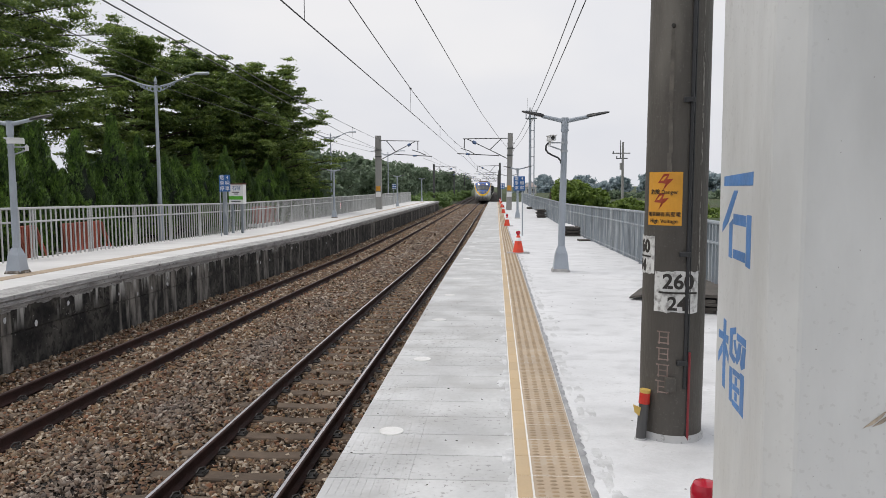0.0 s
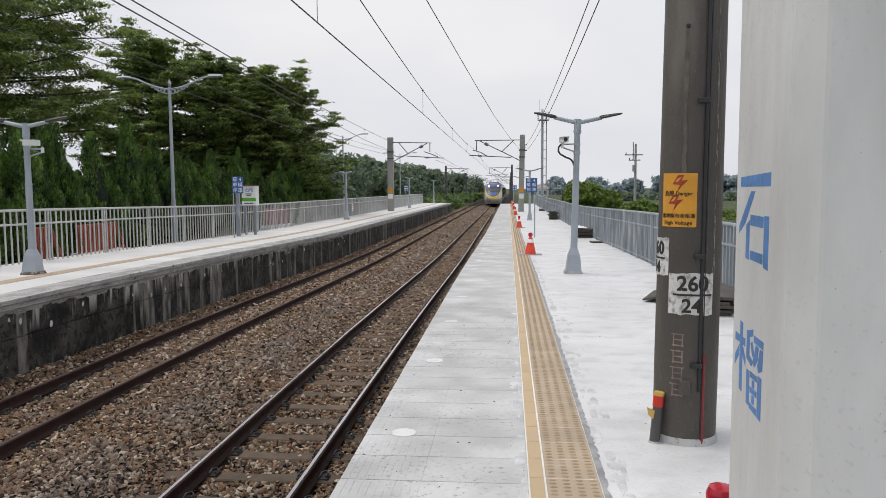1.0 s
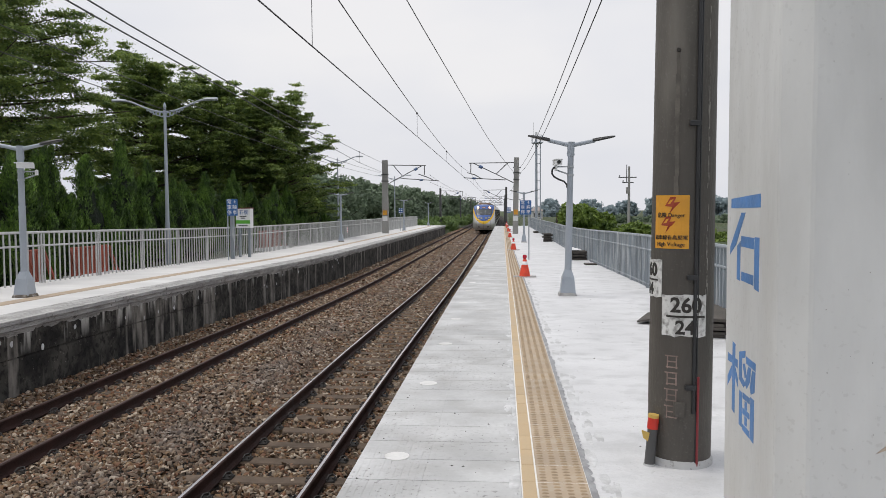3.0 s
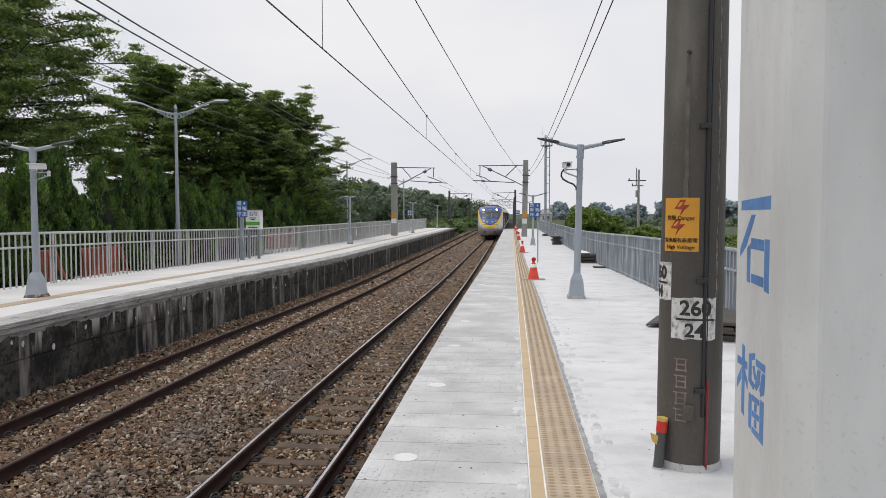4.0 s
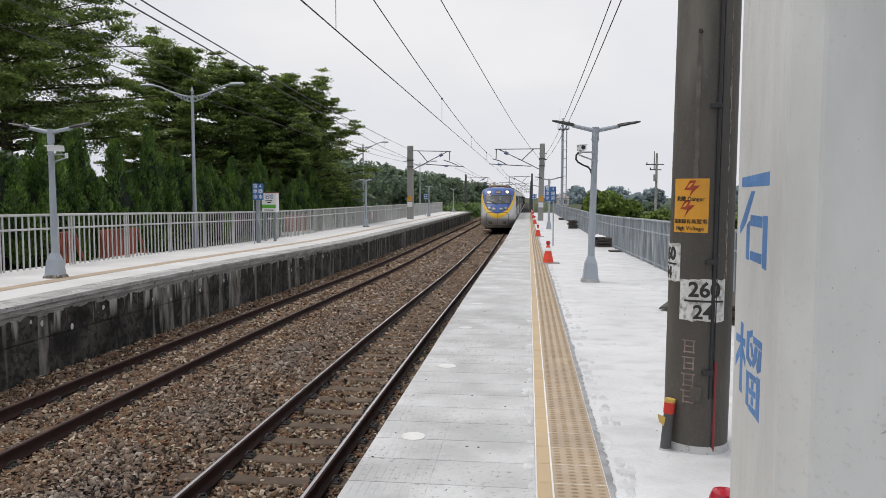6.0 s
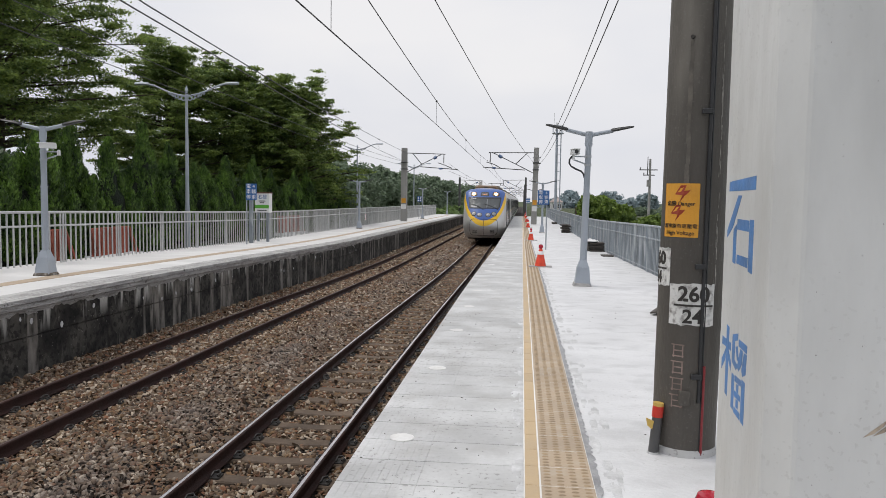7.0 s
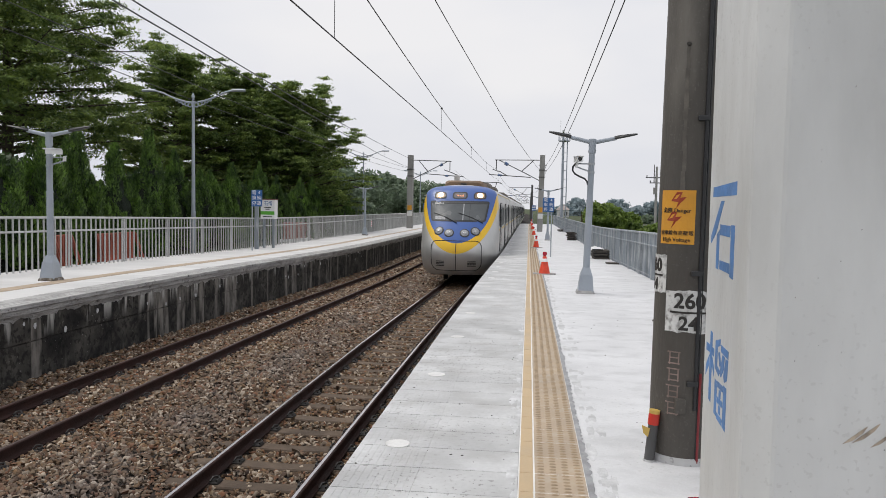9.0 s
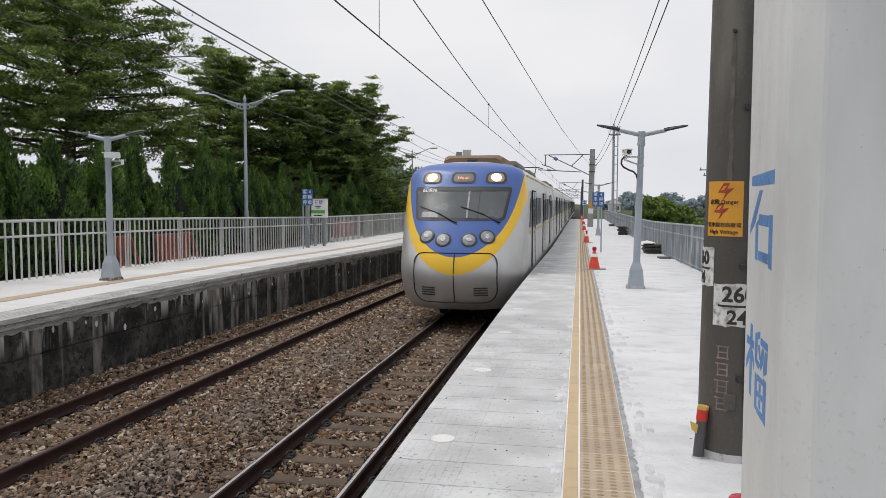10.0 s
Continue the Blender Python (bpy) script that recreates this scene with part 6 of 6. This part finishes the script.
def build_red_barrier(at, w, h, rz):
    b = thing("steel_barrier", "rust-red painted steel barrier frame behind the fence", "barrier", at=at, rz=rz)
    # two raked trestles carry the barred panel
    for x in (0.0, w):
        part("leg", Shape().path([(x + 0.12, -0.20, 0), (x, 0.05, h)], 0.032, 6), M_RUST_PAINT, b)
        part("leg", Shape().path([(x + 0.22, -0.02, 0), (x + 0.02, 0.10, h)], 0.026, 6), M_RUST_PAINT, b)
    for z in (h, 0.12):
        part("rail", Shape().path([(0, 0.06, z), (w, 0.06, z)], 0.03, 6), M_RUST_PAINT, b)
    n = int(w / 0.09)
    bar = Shape().box(-0.030, 0.04, 0.12, 0.030, 0.08, h - 0.02).mesh("bar", M_RUST_PAINT)
    for i in range(1, n):
        share("bar", bar, b, pose(i * w / n, 0, 0))
    part("sill", Shape().box(0.05, -0.25, -0.06, w + 0.25, 0.3, 0.10), M_WHITE, b)


build_red_barrier((-12.2, 18.35, -0.30), 0.75, 0.93, 90)
build_red_barrier((-12.2, 20.3, -0.30), 2.1, 0.90, 90)
build_red_barrier((-12.3, 37.0, -0.33), 2.5, 0.95, 80)


def build_stack(at, rz, n, w, d, label, cloth=False, seed=1):
    rng = random.Random(seed)
    p = thing("board_stack", label, "boards", at=at, rz=rz)
    z = 0.0
    for i in range(n):
        t = 0.035 + 0.015 * rng.random()
        dx, dy = rng.uniform(-0.06, 0.06), rng.uniform(-0.06, 0.06)
        part("board", Shape().box(-w / 2 + dx, -d / 2 + dy, z, w / 2 + dx, d / 2 + dy, z + t, 0.006), M_DARKWOOD, p)
        z += t + 0.004 + (0.02 if i % 2 else 0)
    if cloth:
        s = Shape()
        k = 9
        for j in range(k + 1):
            for i in range(k + 1):
                x, y = -w / 2 - 0.1 + (w * 0.8) * i / k, -d / 2 - 0.05 + (d + 0.1) * j / k
                s.v.append((x, y, z + 0.02 + 0.13 * abs(noise.noise((x * 4, y * 4, 3))) + (0.0 if 0 < i < k else -0.06)))
        for j in range(k):
            for i in range(k):
                q = j * (k + 1) + i
                s.f.append([q, q + 1, q + k + 2, q + k + 1])
                s.mi.append(0)
        part("sheet", s, M_CLOTH, p, "crumpled white plastic sheet", smooth=True)


build_stack((2.80, 27.6, sink(27.6)), 4, 6, 0.56, 0.85, "stack of dark weathered boards under a white sheet", True, 2)
build_stack((2.75, 45.0, sink(45)), -8, 9, 0.5, 0.9, "stack of dark boards beside the fence", False, 5)
build_stack((2.86, 24.4, sink(24.4)), 3, 1, 0.36, 0.5, "single dark board lying on the platform", False, 6)
build_stack((2.85, 62.0, sink(62)), 3, 3, 0.4, 0.8, "low pile of dark boards by the fence", False, 9)
build_stack((2.66, 10.4, 0), -14, 5, 0.80, 1.5, "stack of dark boards lying behind the pole", False, 7)


tilt = solid("loose_board", Shape().box(-0.30, -0.35, 0, 0.30, 0.35, 0.022, 0.004), M_DARKWOOD, "dark brown sheet of board tilted against the stack", "boards", at=(2.36, 10.95, 0.10))
tilt.matrix_basis = pose(2.36, 10.95, 0.105, 3, -13, -24)


build_cone((0.81, 2.78, 0.0), 0)


def build_tower(at, h):
    t = thing("antenna_tower", "slim grey steel antenna tower with a round railed platform", "tower", at=at)
    part("pole", Shape().tube((0, 0, -1), (0, 0, h), 0.16, 0.12, 10), M_LAMP_POST, t, smooth=True)
    lad = Shape().tube((0.42, 0, -1), (0.42, 0, h), 0.055, 0.055, 6)
    for i in range(int(h / 0.9)):
        lad.tube((0, 0, 0.9 * i), (0.42, 0, 0.9 * i), 0.03, 0.03, 5)
    part("ladder", lad, M_LAMP_POST, t)
    part("platform", Shape().lathe([(0.5, h - 0.5), (0.62, h - 0.45), (0.62, h - 0.40)], 14, 0.1, 0), M_LAMP_POST, t)
    r = Shape()
    for i in range(10):
        a = 0.6283 * i
        r.tube((0.1 + 0.6 * math.cos(a), 0.6 * math.sin(a), h - 0.4), (0.1 + 0.6 * math.cos(a), 0.6 * math.sin(a), h + 0.35), 0.02, 0.02, 4)
        b = a + 0.6283
        r.tube((0.1 + 0.6 * math.cos(a), 0.6 * math.sin(a), h + 0.35), (0.1 + 0.6 * math.cos(b), 0.6 * math.sin(b), h + 0.35), 0.02, 0.02, 4)
    part("railing", r, M_LAMP_POST, t)
    part("aerial", Shape().box(-0.12, -0.12, h, 0.12, 0.12, h + 0.7, 0.03).tube((-0.3, 0, h), (-0.3, 0, h + 1.7), 0.02, 0.02, 5), M_WHITE_PLASTIC, t)


def build_notice(at):
    n = thing("fence_notice", "small white notice with red lettering fixed to the fence", "sign", at=at)
    part("panel", Shape().box(0.0, -0.2, 0.0, 0.012, 0.2, 0.45), M_WHITE, n)
    for z in (0.06, 0.20, 0.34):
        part("lettering_bar", Shape().box(0.012, -0.14, z, 0.016, 0.14, z + 0.06), M_RED, n)


build_notice((FENCE_W + 0.035, 51.5, sink(51) + 0.35))


build_tower((3.55, 78.0, -0.7), 9.75)


def build_utility_pole(at, h):
    u = thing("utility_pole", "grey utility pole with crossarms beyond the fence", "utility pole", at=at)
    part("pole", Shape().tube((0, 0, -1), (0, 0, h), 0.17, 0.11, 10), M_MAST, u)
    a = Shape()
    for z, w in ((h - 1.2, 1.1), (h - 1.75, 0.7)):
        a.box(-w, -0.05, z, w * 0.7, 0.05, z + 0.10)
        a.tube((-w * 0.9, 0, z), (-w * 0.9, 0, z + 0.3), 0.05, 0.05, 6)
        a.tube((-0.25, 0, z), (-0.25, 0, z + 1.4), 0.05, 0.04, 6)
    part("crossarm", a, M_MAST_DARK, u)
    part("transformer", Shape().tube((-0.15, -0.2, h - 2.9), (-0.15, -0.2, h - 2.2), 0.2, 0.2, 12), M_MAST, u)


build_utility_pole((13.4, 80.0, -0.7), 6.9)


def build_house(at, w, d, h, roof):
    ho = thing("house", "small pale house with a reddish tiled roof far beyond the platform", "house", at=at)
    part("wall", Shape().box(-w / 2, 0, -1, w / 2, d, h), M_DECK_W, ho)
    r = Shape()
    r.add([(-w / 2 - 0.3, -0.3, h), (w / 2 + 0.3, -0.3, h), (w / 2 + 0.3, d + 0.3, h), (-w / 2 - 0.3, d + 0.3, h), (-w * 0.1, d / 2, h + roof), (w * 0.1, d / 2, h + roof)], [(0, 1, 5, 4), (1, 2, 5), (2, 3, 4, 5), (3, 0, 4), (3, 2, 1, 0)])
    part("roof", r, mat("weathered_roof_tiles", (0.36, 0.31, 0.29), 0.8, var=0.3), ho)
    for i in range(2):
        part("window", Shape().box(-w * 0.3 + i * w * 0.4, -0.04, h * 0.35, -w * 0.3 + i * w * 0.4 + 0.9, -0.002, h * 0.35 + 1.1), M_MAST_DARK, ho)


build_house((10.4, 225.0, -1.2), 3.4, 6.0, 2.6, 1.7)

# ---------------------------------------------------------------- plants
rng0 = random.Random(21)
y = 12.5
k = 0
while y < 58:
    build_conifer((-13.9 - rng0.uniform(0, 0.6), y, -0.35), rng0.uniform(4.2, 5.6) - 1.0 * min(1, max(0, (y - 22) / 14)), rng0.uniform(1.15, 1.5), 100 + k)
    y += rng0.uniform(1.7, 2.4)
    k += 1
for y, h in ((15.0, 3.6), (18.6, 3.4), (22.0, 3.8), (25.5, 3.7), (29.0, 3.6), (33.5, 3.4), (38.0, 3.4), (43.0, 3.3), (48.0, 3.2), (53.0, 3.2)):
    blobs = [(rng0.uniform(-0.9, 0.9), rng0.uniform(-1.6, 1.6), rng0.uniform(0.3, h - 0.9), rng0.uniform(0.8, 1.1)) for _ in range(9)]
    build_round_tree("shrub", "dark green leafy shrub behind the juniper row", (-16.3, y, -0.4), blobs, 42, 0.13, M_SHRUB, 700 + k, "shrubs behind junipers")
    k += 1
for at, h, sp, seed, low in (((-25.4, 34.0, -0.5), 14.5, 6.9, 1, 0.33), ((-22.2, 45.0, -0.5), 11.0, 5.0, 2, 0.20), ((-16.0, 51.0, -0.5), 9.9, 4.6, 3, 0.20), ((-19.6, 49.0, -0.5), 10.6, 4.2, 7, 0.24), ((-20.0, 58.0, -0.5), 10.6, 4.4, 5, 0.26)):
    build_layer_tree(at, h, sp, seed, per=175 if seed == 1 else 128, low=low)
rngf = random.Random(31)
for i in range(34):
    q = i / 33
    yy = 88 + 190 * q ** 1.2
    xx = -27 + 15 * q + rngf.uniform(-2, 2) - (7 if i % 2 else 0)
    top = 7.3 - 1.4 * q + (1.6 if i % 2 else 0)
    blobs = [(rngf.uniform(-4.2, 4.2), rngf.uniform(-4, 4), rngf.uniform(1.0, top - 2.0), rngf.uniform(2.0, 3.2)) for _ in range(8)]
    blobs += [(rngf.uniform(-4, 4), rngf.uniform(-3, 3), top - rngf.uniform(0.9, 2.0), rngf.uniform(0.9, 1.5)) for _ in range(4)]
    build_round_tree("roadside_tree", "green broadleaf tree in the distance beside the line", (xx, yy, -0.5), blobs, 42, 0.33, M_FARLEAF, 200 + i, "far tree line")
for i in range(30):
    yy = 98 + i * 5.0
    lift = rngf.uniform(0.3, 1.1)
    blobs = [(rngf.uniform(-2.2, 1.6), rngf.uniform(-3.5, 3.5), rngf.uniform(-0.2, lift), rngf.uniform(0.7, 1.2)) for _ in range(6)]
    build_round_tree("bush", "low bright green bush on the bank beside the track", (-9.7 - (i % 2) * 2.6 + rngf.uniform(-0.6, 0.6), yy, -1.0), blobs, 38, 0.18, M_SCRUB, 300 + i, "bank bushes", trunk=False)
for i, (x, yy, h, w) in enumerate(((4.3, 58.0, 1.2, 0.75), (5.1, 57.5, 1.85, 1.0), (6.0, 58.5, 1.75, 1.0), (7.0, 57.5, 1.15, 0.9), (8.0, 58.0, 0.95, 0.85), (9.0, 57.0, 0.75, 0.8), (10.0, 58.0, 0.45, 0.8), (11.4, 58.0, 0.15, 0.8), (13.6, 57.0, -0.1, 0.8), (15.6, 57.0, 0.1, 0.9), (17.6, 58.0, 0.0, 0.9))):
    blobs = [(rngf.uniform(-0.7, 0.7), rngf.uniform(-0.8, 0.8), h - rngf.uniform(0, 1.3), w * rngf.uniform(0.6, 0.95)) for _ in range(7)]
    build_round_tree("mango_tree", "dense dark green rounded fruit tree beyond the platform fence", (x, yy, 0), blobs, 110, 0.13, M_BUSH, 400 + i, "fruit trees", trunk=h > 1.1)
for i in range(22):
    xx = 18 + i * 8.5 + rngf.uniform(-3, 3)
    yy = 300 + rngf.uniform(-30, 60)
    top = 6.4 if 40 < xx < 66 or xx > 78 or 20 < xx < 26 else 3.0
    blobs = [(rngf.uniform(-6, 6), rngf.uniform(-4, 4), rngf.uniform(-1.0, top - 1.5), rngf.uniform(2.4, 4.4)) for _ in range(10)]
    build_round_tree("distant_tree", "tree mass on the horizon with haze in its pale leaf colour", (xx, yy, -0.9), blobs, 36, 0.8, M_HILL, 500 + i, "horizon trees", trunk=False)

for i in range(16):
    blobs = [(rngf.uniform(-3, 3), rngf.uniform(-2, 2), rngf.uniform(-0.4, 0.9), rngf.uniform(0.8, 1.4)) for _ in range(8)]
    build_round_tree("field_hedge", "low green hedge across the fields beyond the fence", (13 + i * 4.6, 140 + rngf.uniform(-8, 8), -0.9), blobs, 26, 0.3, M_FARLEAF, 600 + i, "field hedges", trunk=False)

# ---------------------------------------------------------------- train, tracks and repeated pieces
train = build_train()
build_track(TRACK_E, "railway track with polished rails on concrete sleepers in ballast", M_RAIL_TOP, sink)
build_track(TRACK_W, "railway track with rusty rails and sleepers buried in ballast", M_RAIL_DULL, sink)
build_stones()
ragged_mortar()
build_deck_pieces()
build_deck_litter()
build_fence("platform_fence", "galvanised steel picket fence along the far platform", lambda y: FENCE_W, sink, 2.0, 95.0, 1.21, 0.206, 290, M_FENCE_W, slim=True)
build_fence("platform_fence", "galvanised steel picket fence along the near platform", fence_e, sink, -6.0, 91.0, 1.10, 0.16, 290, M_GALV_OLD)


def motions():
    rows = []
    for i in range(0, 21):
        t = i * 0.5
        d = 10 - t
        y = 0.17 + 15.75 + 11.0 * d + 0.09 * d * d
        rows.append((t, pose(TRACK_E, y, sink(y + 6) + 0.10)))
    walk(train, rows)


motions()
